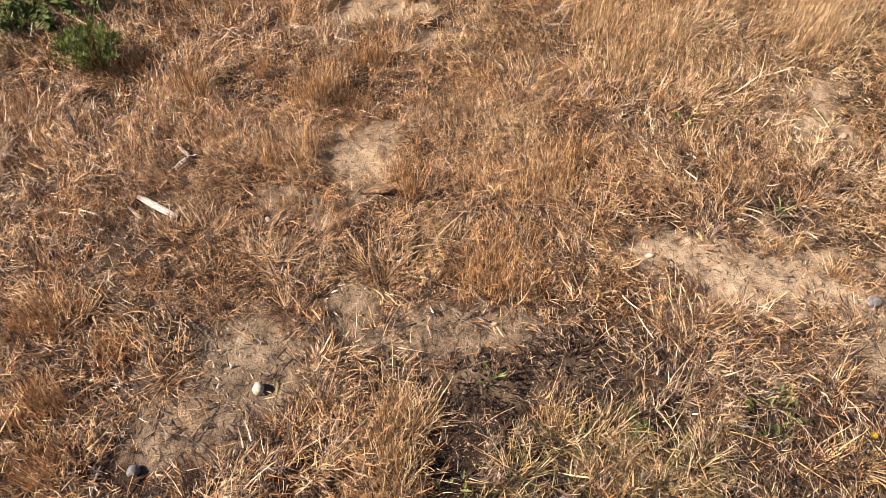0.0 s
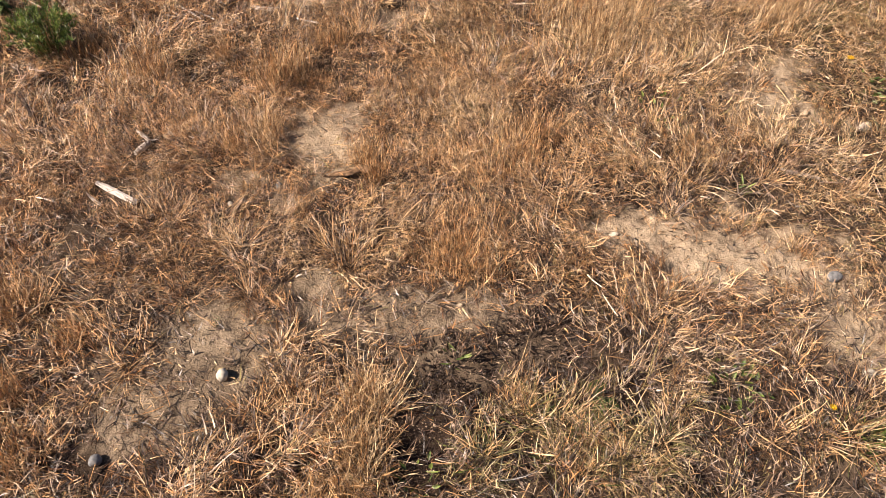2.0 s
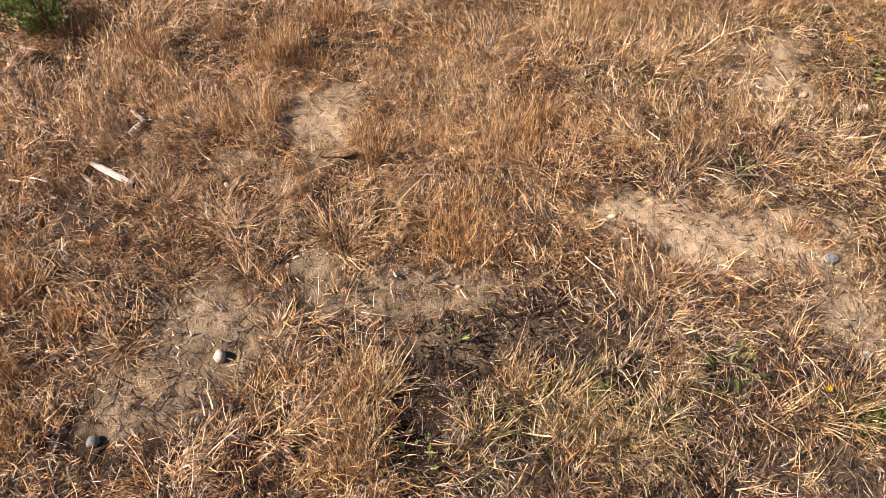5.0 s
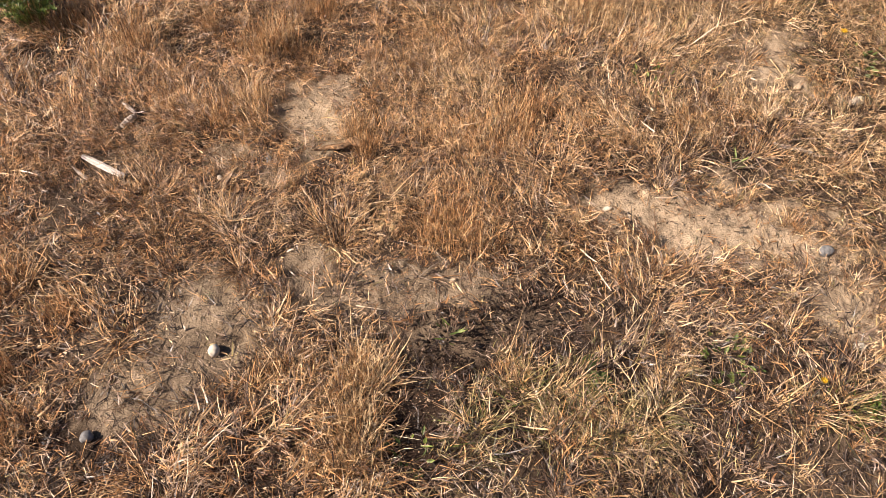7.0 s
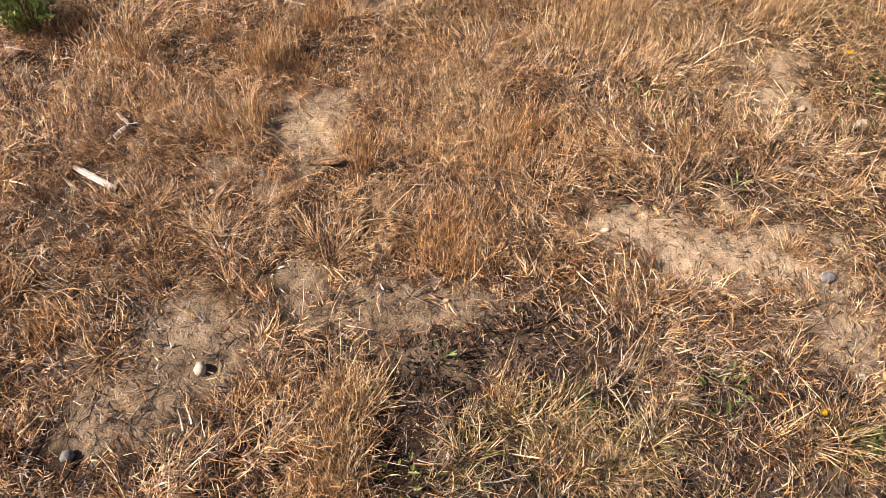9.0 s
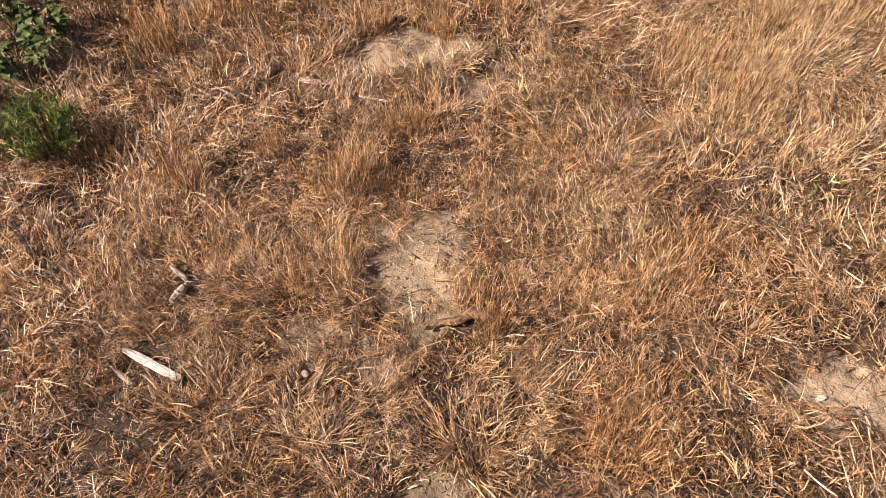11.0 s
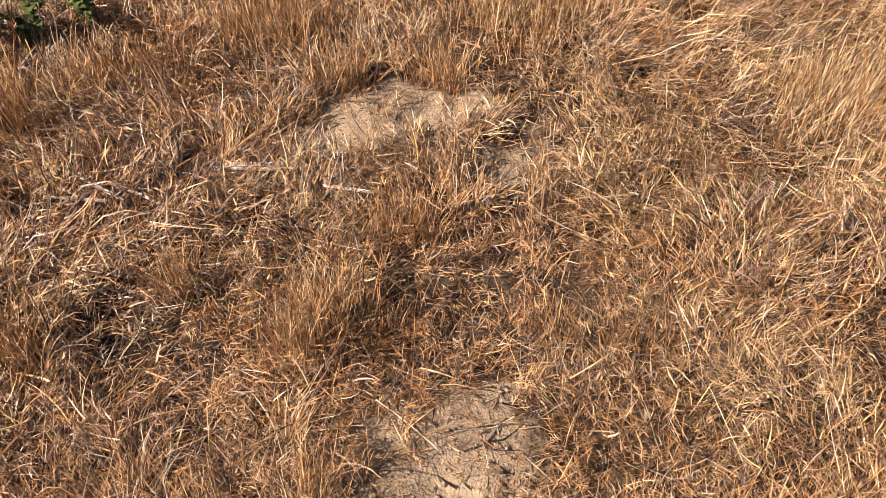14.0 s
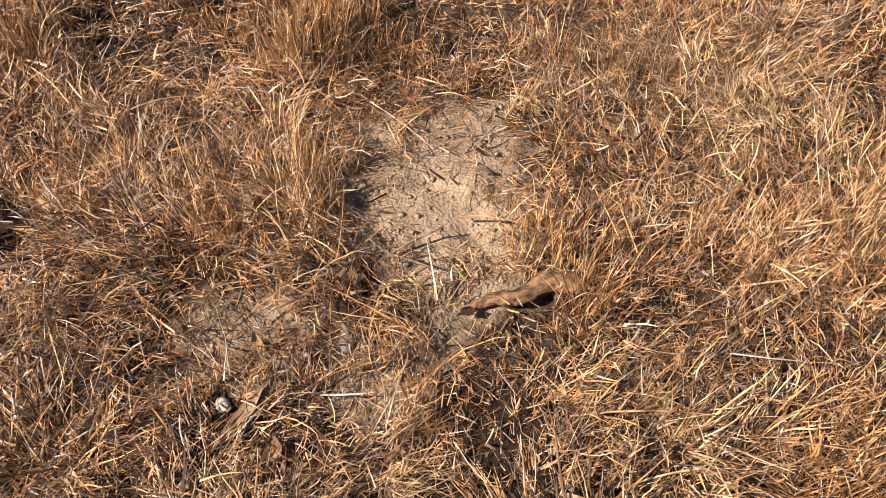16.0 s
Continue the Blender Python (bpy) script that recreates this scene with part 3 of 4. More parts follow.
def make_scraps():
    """Curled scraps of dead leaves caught in the grass, and dark shreds on the bare soil."""
    rng = np.random.default_rng(26)
    x, y, way, size, shade, pick = sown(rng, 4200, 2, 0.02, lambda x, y: (0.35 + 0.65 * spots(DIRT_AND_SHADE, x, y)) * (1 - 0.75 * bare(x, y)))
    n = len(x)
    z = height(x, y) + rng.uniform(0.002, 0.02, n)
    v, t, per = blades(rng, np.stack([x, y, z], 1), rng.uniform(0.008, 0.028, n), rng.uniform(0, 6.28, n), rng.normal(1.3, 0.3, n), rng.normal(0.3, 0.6, n), rng.uniform(0.0018, 0.0048, n), 4, height(x, y) + 0.002)
    kind = rng.choice(4, n, p=[0.6, 0.25, 0.05, 0.1])
    me = triangles("leaf_scraps", v, t, [DULL, RUST, STRAW, CHAFF], np.repeat(kind, per))
    return tagged(new("leaf_scraps", me), "curled brown scraps of dead leaves", "leaf litter", kind="stuff")


def make_outskirts():
    """The same dry grass going on beyond the near ground, coarser and thinner."""
    rng = np.random.default_rng(27)
    m = 110000
    far = 0.6 + 6.4 * rng.random(m) ** 1.5
    a = rng.uniform(0, 2 * math.pi, m)
    x, y = 0.05 + far * np.cos(a), 1.6 + far * np.sin(a)
    ok = ~in_view(x + rng.normal(0, 0.05, m), y) & ~in_view(x + 0.04, y) & ~in_view(x - 0.04, y) & (rng.random(m) < 0.4 + 0.6 * thick(x, y))
    far = far[ok]
    x, y = x[ok], y[ok]
    n = len(x)
    z = height(x, y)
    v, t, per = blades(rng, np.stack([x, y, z - 0.003], 1), rng.uniform(0.035, 0.10, n), rng.uniform(0, 6.28, n), np.abs(rng.normal(1.0, 0.4, n)), rng.normal(0.3, 0.3, n), rng.uniform(0.6, 1.4, n) * (0.0018 + 0.0007 * far), 2, z + 0.002)
    kind = np.where(rng.random(n) < 0.2, 0, np.where(rng.random(n) < rusty(x, y), 1, 2))
    me = triangles("outlying_grass", v, t, [DULL, RUST, STRAW], np.repeat(kind, per))
    return tagged(new("outlying_grass", me), "dry grass spreading over the surrounding ground", "grass", kind="stuff")


make_outskirts()
make_litter()
make_scraps()
make_mat()
make_standing()
make_straw()
make_crumbs()


# ---- grass tufts ----
def tuft_mesh(name, seed, count, radius, tall, lean, curl, width, mats, weights, segs=4, lead=None):
    rng = np.random.default_rng(seed)
    a, r = rng.uniform(0, 2 * math.pi, count), radius * np.sqrt(rng.random(count))
    x, y = r * np.sin(a), r * np.cos(a)
    azimuth = np.where(rng.random(count) < 0.75, a, rng.uniform(0, 2 * math.pi, count)) + rng.normal(0, 0.4, count)
    if lead is not None:
        azimuth = lead + rng.normal(0, 0.55, count)
    tilt = np.abs(rng.normal(lean[0], lean[1], count)) * (0.4 + 0.8 * r / radius)
    v, t, per = blades(rng, np.stack([x, y, np.full(count, -0.006)], 1), rng.uniform(*tall, count), azimuth, tilt, rng.normal(*curl, count), rng.uniform(*width, count), segs, np.full(count, 0.001))
    kind = rng.choice(len(mats), count, p=weights)
    return triangles(name, v, t, mats, np.repeat(kind, per))


def stalk_mesh(name, seed, tall):
    """One thin upright stalk with a narrow ear of small bracts near its tip."""
    rng = np.random.default_rng(seed)
    v, t, _ = blades(rng, np.zeros((1, 3)), np.array([tall]), np.zeros(1), np.array([0.08]), np.array([0.35]), np.array([0.0017]), 4)
    tip, below = v[8], (v[6] + v[7]) / 2
    m = 8
    v2, t2, _ = blades(rng, below + (tip - below) * rng.random(m)[:, None], rng.uniform(0.006, 0.014, m), rng.uniform(0, 6.28, m), np.full(m, 0.4), np.full(m, 0.2), np.full(m, 0.0018), 2)
    return triangles(name, np.concatenate([v, v2]), np.concatenate([t, t2 + len(v)]), [RUST])


def blade_mesh(name, seed, tall, width, lean, curl, mat):
    """One broad dry blade, folded along its middle, bent and tapering."""
    rng = random.Random(seed)
    bm, rows, at, n = bmesh.new(), [], Vector(), 5
    for k in range(n + 1):
        u = k / n
        a = lean + curl * u
        w = width * 0.5 * (1 - u**2.2) + 0.0002
        dip = 0.35 * w
        nx = Vector((0, -math.cos(a), math.sin(a))) * dip
        rows.append([bm.verts.new(at + Vector((-w, 0, 0)) - nx), bm.verts.new(at + nx), bm.verts.new(at + Vector((w, 0, 0)) - nx)])
        at = at + Vector((rng.uniform(-0.03, 0.03) * tall, math.sin(a) * tall / n, math.cos(a) * tall / n))
    for p, q in zip(rows, rows[1:]):
        bm.faces.new((p[0], p[1], q[1], q[0]))
        bm.faces.new((p[1], p[2], q[2], q[1]))
    me = bpy.data.meshes.new(name)
    bm.to_mesh(me)
    bm.free()
    me.materials.append(mat)
    return me


STALKS = [stalk_mesh("seed_stalk", 41 + i, 0.08 + 0.02 * i) for i in range(4)]


def blade_set(mats, tall, width, lean):
    rng = random.Random(len(mats) + int(tall[1] * 1000))
    return [blade_mesh("grass_blade", 80 + i, rng.uniform(*tall), rng.uniform(*width), rng.uniform(*lean), rng.uniform(-0.1, 0.8), mats[i % len(mats)]) for i in range(12)]


def tuft_thing(name, label, under, pieces, piece_name, count, radius, seed, group, fan=360):
    """A tuft: fine thatch at its foot, and the blades or stalks that stand out singly."""
    rng = random.Random(seed)
    ob = tagged(new(name), label, "grass tuft", group)
    link_part("thatch", under, ob)
    for k in range(count):
        a, r = radians(rng.uniform(-fan / 2, fan / 2)), radius * math.sqrt(rng.random())
        p = link_part(piece_name, pieces[rng.randrange(len(pieces))], ob)
        p.matrix_basis = pose(r * math.sin(a), r * math.cos(a), -0.004, rng.uniform(-14, 14), rng.uniform(-16, 16), -math.degrees(a) + rng.gauss(0, 45)) @ Matrix.Scale(rng.uniform(0.75, 1.2), 4)
    return ob


PLANTED = set()


def plant_tufts(kinds, rows):
    """Tufts at (x, y, size) or (x, y, size, way in degrees): the first of each shape stands where it was built, the others are its copies."""
    rng = random.Random(5)
    for k, (x, y, size, *way) in enumerate(rows):
        turn = -way[0] if way else rng.uniform(0, 360)
        m = pose(x, y, lift(x, y) + 0.004, rng.uniform(-5, 5), rng.uniform(-5, 5), turn) @ Matrix.Scale(size, 4)
        ob = kinds[k % len(kinds)]
        if ob in PLANTED:
            copy_thing(ob, Matrix()).matrix_basis = m
        else:
            ob.matrix_basis = m
            PLANTED.add(ob)


STRAW_BLADES = blade_set([STRAW, STRAW, CHAFF, RUST], (0.04, 0.10), (0.0011, 0.0024), (0.5, 1.35))
OLIVE_BLADES = blade_set([OLIVE, STRAW, OLIVE, STRAW], (0.05, 0.12), (0.0010, 0.0023), (0.6, 1.4))
rust_kinds = [tuft_thing("dry_grass_tuft", "upright rust-brown dry grass tuft with thin ears",
              tuft_mesh("rust_thatch", 31 + i, 120, 0.05, (0.02, 0.075), (0.4, 0.4), (0.3, 0.5), (0.0009, 0.0018), [RUST, STRAW, DULL], [0.7, 0.22, 0.08]),
              STALKS, "seed_stalk", 18, 0.045, 41 + i, "rust-brown grass tufts") for i in range(3)]
straw_kinds = [tuft_thing("straw_grass_tuft", "pale straw-coloured dry grass tuft with spreading blades",
               tuft_mesh("straw_thatch", 51 + i, 90, 0.045, (0.02, 0.07), (0.95, 0.4), (0.3, 0.5), (0.0011, 0.0024), [STRAW, RUST, DULL], [0.62, 0.2, 0.18]),
               STRAW_BLADES, "grass_blade", 40, 0.04, 51 + i, "pale straw tufts", (150, 220, 100)[i]) for i in range(3)]
dome_kinds = [tuft_thing("brown_grass_tuft", "dense wiry brown dry grass tuft",
              tuft_mesh("dome_thatch", 61 + i, 300, 0.085, (0.025, 0.07), (0.65, 0.4), (0.5, 0.6), (0.001, 0.002), [RUST, DULL, STRAW], [0.62, 0.16, 0.22]),
              STALKS[:2], "seed_stalk", 8, 0.07, 61 + i, "wiry brown tufts") for i in range(2)]
olive_kinds = [tuft_thing("green_grass_tuft", "half-dry grass tuft with olive green blades",
               tuft_mesh("olive_thatch", 71 + i, 120, 0.05, (0.03, 0.10), (0.95, 0.35), (0.35, 0.4), (0.0012, 0.0026), [OLIVE, STRAW, GREEN], [0.6, 0.36, 0.04]),
               OLIVE_BLADES, "grass_blade", 32, 0.045, 71 + i, "half-green tufts", 130) for i in range(2)]

plant_tufts(rust_kinds, [
    (-0.56, 1.93, 0.8), (-0.77, 1.86, 1.1), (-0.38, 1.79, 1.2), (-0.34, 1.84, 1.1), (-0.085, 1.39, 0.7), (-0.48, 1.53, 0.8), (-0.09, 1.46, 0.8), (-0.90, 0.80, 0.9),
    (-0.75, 1.80, 1.0), (-0.22, 1.99, 1.0), (-0.30, 2.36, 1.1), (-0.62, 2.42, 1.3), (0.05, 2.40, 1.2), (-1.05, 1.92, 1.1), (-0.88, 2.34, 1.3), (-0.92, 2.42, 1.2),
    (0.62, 1.98, 1.2), (0.55, 2.10, 1.2), (-1.25, 1.75, 1.1), (0.80, 1.47, 0.8), (-1.05, 2.5, 1.4), (-0.45, 2.6, 1.4),
])
plant_tufts(straw_kinds, [
    (-0.15, 1.13, 1.15, 10), (-0.12, 1.15, 1.0, 60), (-0.17, 1.14, 1.0, -70), (-0.15, 1.10, 0.9, 170), (-0.10, 0.74, 1.1, 0), (-0.13, 0.71, 1.0, -50), (-0.06, 0.72, 1.0, 60), (-0.10, 0.60, 1.3, 20), (-0.10, 0.66, 1.4, 0), (-0.08, 0.57, 1.3, -30),
    (-0.66, 1.24, 1.0, 0), (-0.62, 1.25, 1.0, 45), (-0.69, 1.25, 1.0, -50), (-0.48, 1.18, 1.0, 40), (-0.43, 1.17, 1.0, 50), (-0.88, 1.01, 1.0, 60), (-0.88, 1.02, 0.9, -60), (-0.63, 0.85, 0.9, 150),
    (-0.62, 0.88, 0.9, 20), (-0.28, 0.86, 0.9, -40), (-0.33, 0.70, 0.9, 0), (-0.27, 0.78, 0.8, 40), (-0.53, 1.03, 0.8, 120), (-0.37, 1.02, 0.8, -60),
])
plant_tufts(straw_kinds, [
    (0.25, 1.76, 1.2, 30), (0.29, 1.76, 1.2, 80), (0.23, 1.77, 1.1, -75), (0.11, 1.75, 0.8, -60), (0.50, 1.02, 1.0, 115), (0.56, 1.00, 1.0, 110), (0.60, 0.97, 0.9, 100),
    (0.71, 1.58, 1.0, 30), (0.72, 1.57, 0.9, -40), (0.85, 0.79, 0.9, 45), (0.88, 0.82, 1.0, 40), (0.83, 0.62, 1.0, 80), (0.76, 0.63, 1.0, 85), (0.95, 0.63, 0.9, 70), (0.60, 0.70, 0.8, -60),
    (1.16, 1.30, 1.0, 70), (1.22, 1.42, 1.0, 60), (0.95, 1.36, 0.9, 80), (0.98, 1.11, 0.7, 0), (1.08, 0.94, 0.8, 90), (0.42, 1.34, 0.9, 60), (0.36, 1.36, 0.9, -80),
])
plant_tufts(straw_kinds, [
    (1.22, 2.02, 1.15, 40), (1.10, 2.00, 1.0, 60), (1.02, 1.93, 1.0, 50), (0.92, 1.86, 1.0, 70), (1.05, 1.74, 0.9, 60), (0.90, 1.75, 0.9, 0), (0.44, 2.10, 1.0, 60), (0.30, 2.24, 1.0, 70),
    (-0.80, 2.18, 1.0, -40), (-0.42, 1.66, 0.9, 60), (-0.45, 1.63, 0.9, 80), (0.04, 1.23, 0.9, 40), (-0.04, 1.24, 0.9, 85), (0.14, 1.43, 0.9, 70), (-0.10, 2.20, 0.9, 60),
    (-0.62, 1.29, 0.9, -30), (-0.57, 1.27, 0.9, 20), (-0.12, 2.05, 0.9, 100), (0.12, 1.98, 1.0, 50), (0.58, 1.86, 0.9, 60), (0.35, 1.90, 0.8, 30),
])
plant_tufts(dome_kinds, [
    (0.10, 1.13, 1.1), (0.17, 1.10, 1.0), (0.20, 1.20, 0.9), (-0.33, 0.99, 0.6), (-0.95, 0.98, 1.0), (-0.85, 0.72, 1.0), (0.05, 1.72, 0.9), (0.30, 1.46, 1.1),
    (-1.0, 1.35, 1.1), (-0.98, 1.18, 1.0), (-0.82, 0.62, 1.0), (0.38, 1.56, 1.0), (-0.56, 1.12, 0.8), (-1.15, 1.58, 1.1),
])
plant_tufts(olive_kinds, [
    (0.30, 0.67, 1.0, 70), (0.24, 0.68, 0.9, 75), (0.35, 0.64, 0.8, 60), (0.30, 0.60, 0.8, 60), (0.90, 0.62, 1.0, 80), (1.30, 2.02, 1.0), (0.30, 1.91, 0.8, -30), (0.14, 0.60, 0.9, 30),
    (-1.52, 2.15, 1.2), (-1.42, 2.12, 1.2), (-1.33, 2.20, 1.1), (-1.22, 2.27, 1.1), (-1.12, 2.36, 1.1), (1.45, 2.10, 1.1), (0.50, 0.62, 0.9, 80), (0.44, 0.56, 1.0, 40),
])


# ---- stones and wood on the ground ----
def stone(label, x, y, size, mat, seed, turn=0, sink=0.25):
    rng = random.Random(seed)
    bm = bmesh.new()
    bmesh.ops.create_icosphere(bm, subdivisions=3, radius=0.5)
    off = Vector((rng.random() * 50, rng.random() * 50, rng.random() * 50))
    for v in bm.verts:
        v.co *= 1 + 0.22 * noise.noise(v.co * 1.8 + off) + 0.10 * noise.noise(v.co * 6 + off)
        v.co = Vector((v.co.x * size[0], v.co.y * size[1], v.co.z * size[2]))
    ob = part("stone", bm, mat)
    ob.matrix_basis = pose(x, y, lift(x, y) + size[2] * (0.5 - sink), rng.uniform(-12, 12), rng.uniform(-12, 12), turn)
    return tagged(ob, label, "stone")


stone("pale cream pebble lying on bare soil", -0.411, 0.812, (0.027, 0.029, 0.026), PALE_STONE, 1, 0, 0.08)
stone("dark grey stone half sunk among dry grass", -0.645, 0.628, (0.026, 0.026, 0.024), GREY_STONE, 2)
stone("blue-grey stone beside the bare patch", 1.045, 1.04, (0.040, 0.03, 0.024), GREY_STONE, 3, 20)
stone("small pale stone among dry stalks", 1.165, 1.62, (0.024, 0.02, 0.016), CLOD, 4)
stone("small dark stone beside a pale one", 1.12, 1.61, (0.02, 0.018, 0.014), GREY_STONE, 5, 0, 0.4)
stone("pale flat stone in straw", 1.32, 1.56, (0.045, 0.03, 0.022), PALE_STONE, 6, 30)
stone("pale angular stone at a bare spot", 1.02, 0.77, (0.032, 0.022, 0.02), PALE_STONE, 7)
stone("pale sandy soil clod in brown grass", -0.672, 1.59, (0.030, 0.027, 0.022), CLOD, 8, 0, 0.35)
stone("tiny pale stone at the edge of bare soil", 0.525, 1.19, (0.022, 0.014, 0.012), PALE_STONE, 9)
stone("dark oval stone in dry grass", -0.34, 1.372, (0.017, 0.03, 0.014), GREY_STONE, 10, 10)
stone("small white stone chip", -0.462, 1.318, (0.014, 0.018, 0.011), PALE_STONE, 11, 30)
stone("small pale pebble under straw", 0.12, 0.985, (0.018, 0.011, 0.01), CLOD, 12)


def chip(name, label, a, b, width, thick, mat, seed, rise=0.01, category="wood chip", tip=0.35):
    """A split piece of wood from a to b: uneven long edges, one ragged end, a ridge along it."""
    rng = random.Random(seed)
    a, b = Vector((*a, 0)), Vector((*b, 0))
    far, n = (b - a).length, 12
    bm = bmesh.new()
    rows = []
    for i in range(n + 1):
        u = i / n
        w = width * 0.5 * (tip + (1 - tip) * min(1, u * 3.0)) * (1 - 0.25 * max(0, u - 0.8) / 0.2) * rng.uniform(0.88, 1.08)
        h = thick * rng.uniform(0.8, 1.1)
        sway = 0.06 * width * math.sin(5 * u + seed)
        row = [(-w, 0), (-0.8 * w, 0.8 * h), (0.1 * w, h), (0.8 * w, 0.75 * h), (w, 0)]
        jag = rng.uniform(-0.02, 0.02) * far if i in (0, n) else 0
        rows.append([bm.verts.new((u * far + jag + rng.uniform(-0.03, 0.03) * far * (i in (0, n)), c + sway, z)) for c, z in row])
    for p, q in zip(rows, rows[1:]):
        for k in range(5):
            bm.faces.new((p[k], p[(k + 1) % 5], q[(k + 1) % 5], q[k]))
    bm.faces.new(rows[0][::-1])
    bm.faces.new(rows[-1])
    bmesh.ops.recalc_face_normals(bm, faces=bm.faces)
    ob = part(name, bm, mat, smooth=False)
    ob.matrix_basis = Matrix.Translation((a.x, a.y, lift(a.x, a.y) + rise)) @ (b - a).to_track_quat("X", "Z").to_matrix().to_4x4()
    return tagged(ob, label, category)


chip("wood_chip", "bleached white splinter of wood lying on grass", (-0.822, 1.395), (-0.700, 1.322), 0.019, 0.007, BLEACHED, 1, 0.010, "wood chip", 0.7)
chip("wood_chip", "small bleached wood splinter beside a larger one", (-0.84, 1.36), (-0.79, 1.315), 0.009, 0.005, GREYWOOD, 2, 0.008)
chip("wood_chip", "grey weathered wood splinter in straw", (1.02, 1.395), (1.115, 1.355), 0.012, 0.006, GREYWOOD, 3, 0.008)
chip("wood_chip", "lumpy bleached wood fragment beside a dark one", (-0.758, 1.597), (-0.718, 1.557), 0.011, 0.008, GREYWOOD, 4, 0.008)
chip("wood_chip", "weathered grey wood block with dark sides", (-0.715, 1.550), (-0.745, 1.505), 0.016, 0.015, GREYWOOD, 8, 0.006)
chip("stick", "thin white stick on dry grass", (-0.345, 2.068), (-0.270, 2.040), 0.005, 0.004, BLEACHED, 5, 0.034, "stick", 0.6)
chip("stick", "thin bleached stick by bare soil", (-0.50, 2.17), (-0.40, 2.155), 0.007, 0.005, BLEACHED, 6, 0.012, "stick", 0.6)
chip("bark_piece", "flat pale bark flake in dry grass", (-0.02, 1.105), (0.0, 1.145), 0.014, 0.003, DRYLEAF, 7, 0.01, "bark")


# ---- single stalks that stand out ----
def stalk(a, b, width, rise, seed):
    """A long dry stalk: a thin three-sided tube, slightly bowed, with a swollen joint."""
    rng = random.Random(seed)
    p, q = Vector((*a, lift(*a) + rise * rng.uniform(0.4, 1.0))), Vector((*b, lift(*b) + rise * rng.uniform(0.6, 1.8)))
    side = (q - p).cross(Vector((0, 0, 1))).normalized()
    bow, sag, n = rng.uniform(-0.07, 0.07) * (q - p).length, rng.uniform(0, 0.06) * (q - p).length, 8
    bm, rows = bmesh.new(), []
    for i in range(n + 1):
        u = i / n
        c = p.lerp(q, u) + side * bow * 4 * u * (1 - u) + Vector((0, 0, sag * 4 * u * (1 - u)))
        r = width * 0.5 * (1 - 0.65 * u) * (1.5 if i == 3 else 1.0)
        rows.append([bm.verts.new(c - p + side * r * math.cos(k * 2.094) + Vector((0, 0, r * math.sin(k * 2.094)))) for k in range(3)])
    for e, f in zip(rows, rows[1:]):
        for k in range(3):
            bm.faces.new((e[k], e[(k + 1) % 3], f[(k + 1) % 3], f[k]))
    ob = part("grass_stalk", bm, STRAW)
    ob.matrix_basis = Matrix.Translation(p)
    return tagged(ob, "long pale dry grass stalk lying over the mat", "grass stalk", "long fallen stalks")


STALK_ENDS = [
    (-0.47, 1.63, -0.36, 1.68), (-0.48, 1.65, -0.43, 1.70), (-0.47, 1.67, -0.41, 1.63), (-0.62, 1.70, -0.51, 1.70), (-0.66, 1.56, -0.54, 1.55), (0.07, 1.40, 0.19, 1.40),
    (-0.13, 1.34, -0.07, 1.35), (-0.02, 1.36, 0.08, 1.36), (-0.13, 1.27, 0.00, 1.25), (-0.11, 1.20, 0.00, 1.28), (-0.10, 1.20, -0.05, 1.26), (-0.09, 1.20, 0.04, 1.20),
    (0.12, 1.42, 0.14, 1.38), (0.05, 1.35, 0.11, 1.37), (-0.11, 1.22, 0.02, 1.20), (-0.21, 1.51, -0.13, 1.48), (-0.23, 1.64, -0.14, 1.62), (-0.66, 2.36, -0.57, 2.26),
    (1.11, 1.73, 1.13, 1.59), (1.11, 1.80, 0.98, 1.69), (0.80, 1.34, 0.87, 1.29), (0.36, 0.74, 0.19, 0.68), (0.41, 0.68, 0.28, 0.67), (-1.01, 1.23, -0.88, 1.14),
]
for k, (ax, ay, bx, by) in enumerate(STALK_ENDS):
    stalk((ax, ay), (bx, by), 0.0026 if k % 3 else 0.0034, 0.022, 300 + k)


for k, (ax, ay, bx, by) in enumerate([(-0.79, 2.16, -0.68, 2.13), (-0.74, 2.19, -0.66, 2.12), (-0.76, 2.13, -0.70, 2.16), (-0.69, 2.17, -0.62, 2.12), (-0.80, 2.20, -0.73, 2.14), (-0.52, 2.17, -0.42, 2.15)]):
    chip("stick", "short bleached fibre shred on dry litter", (ax, ay), (bx, by), 0.006, 0.004, BLEACHED if k % 2 else GREYWOOD, 700 + k, 0.012, "stick", 0.5)


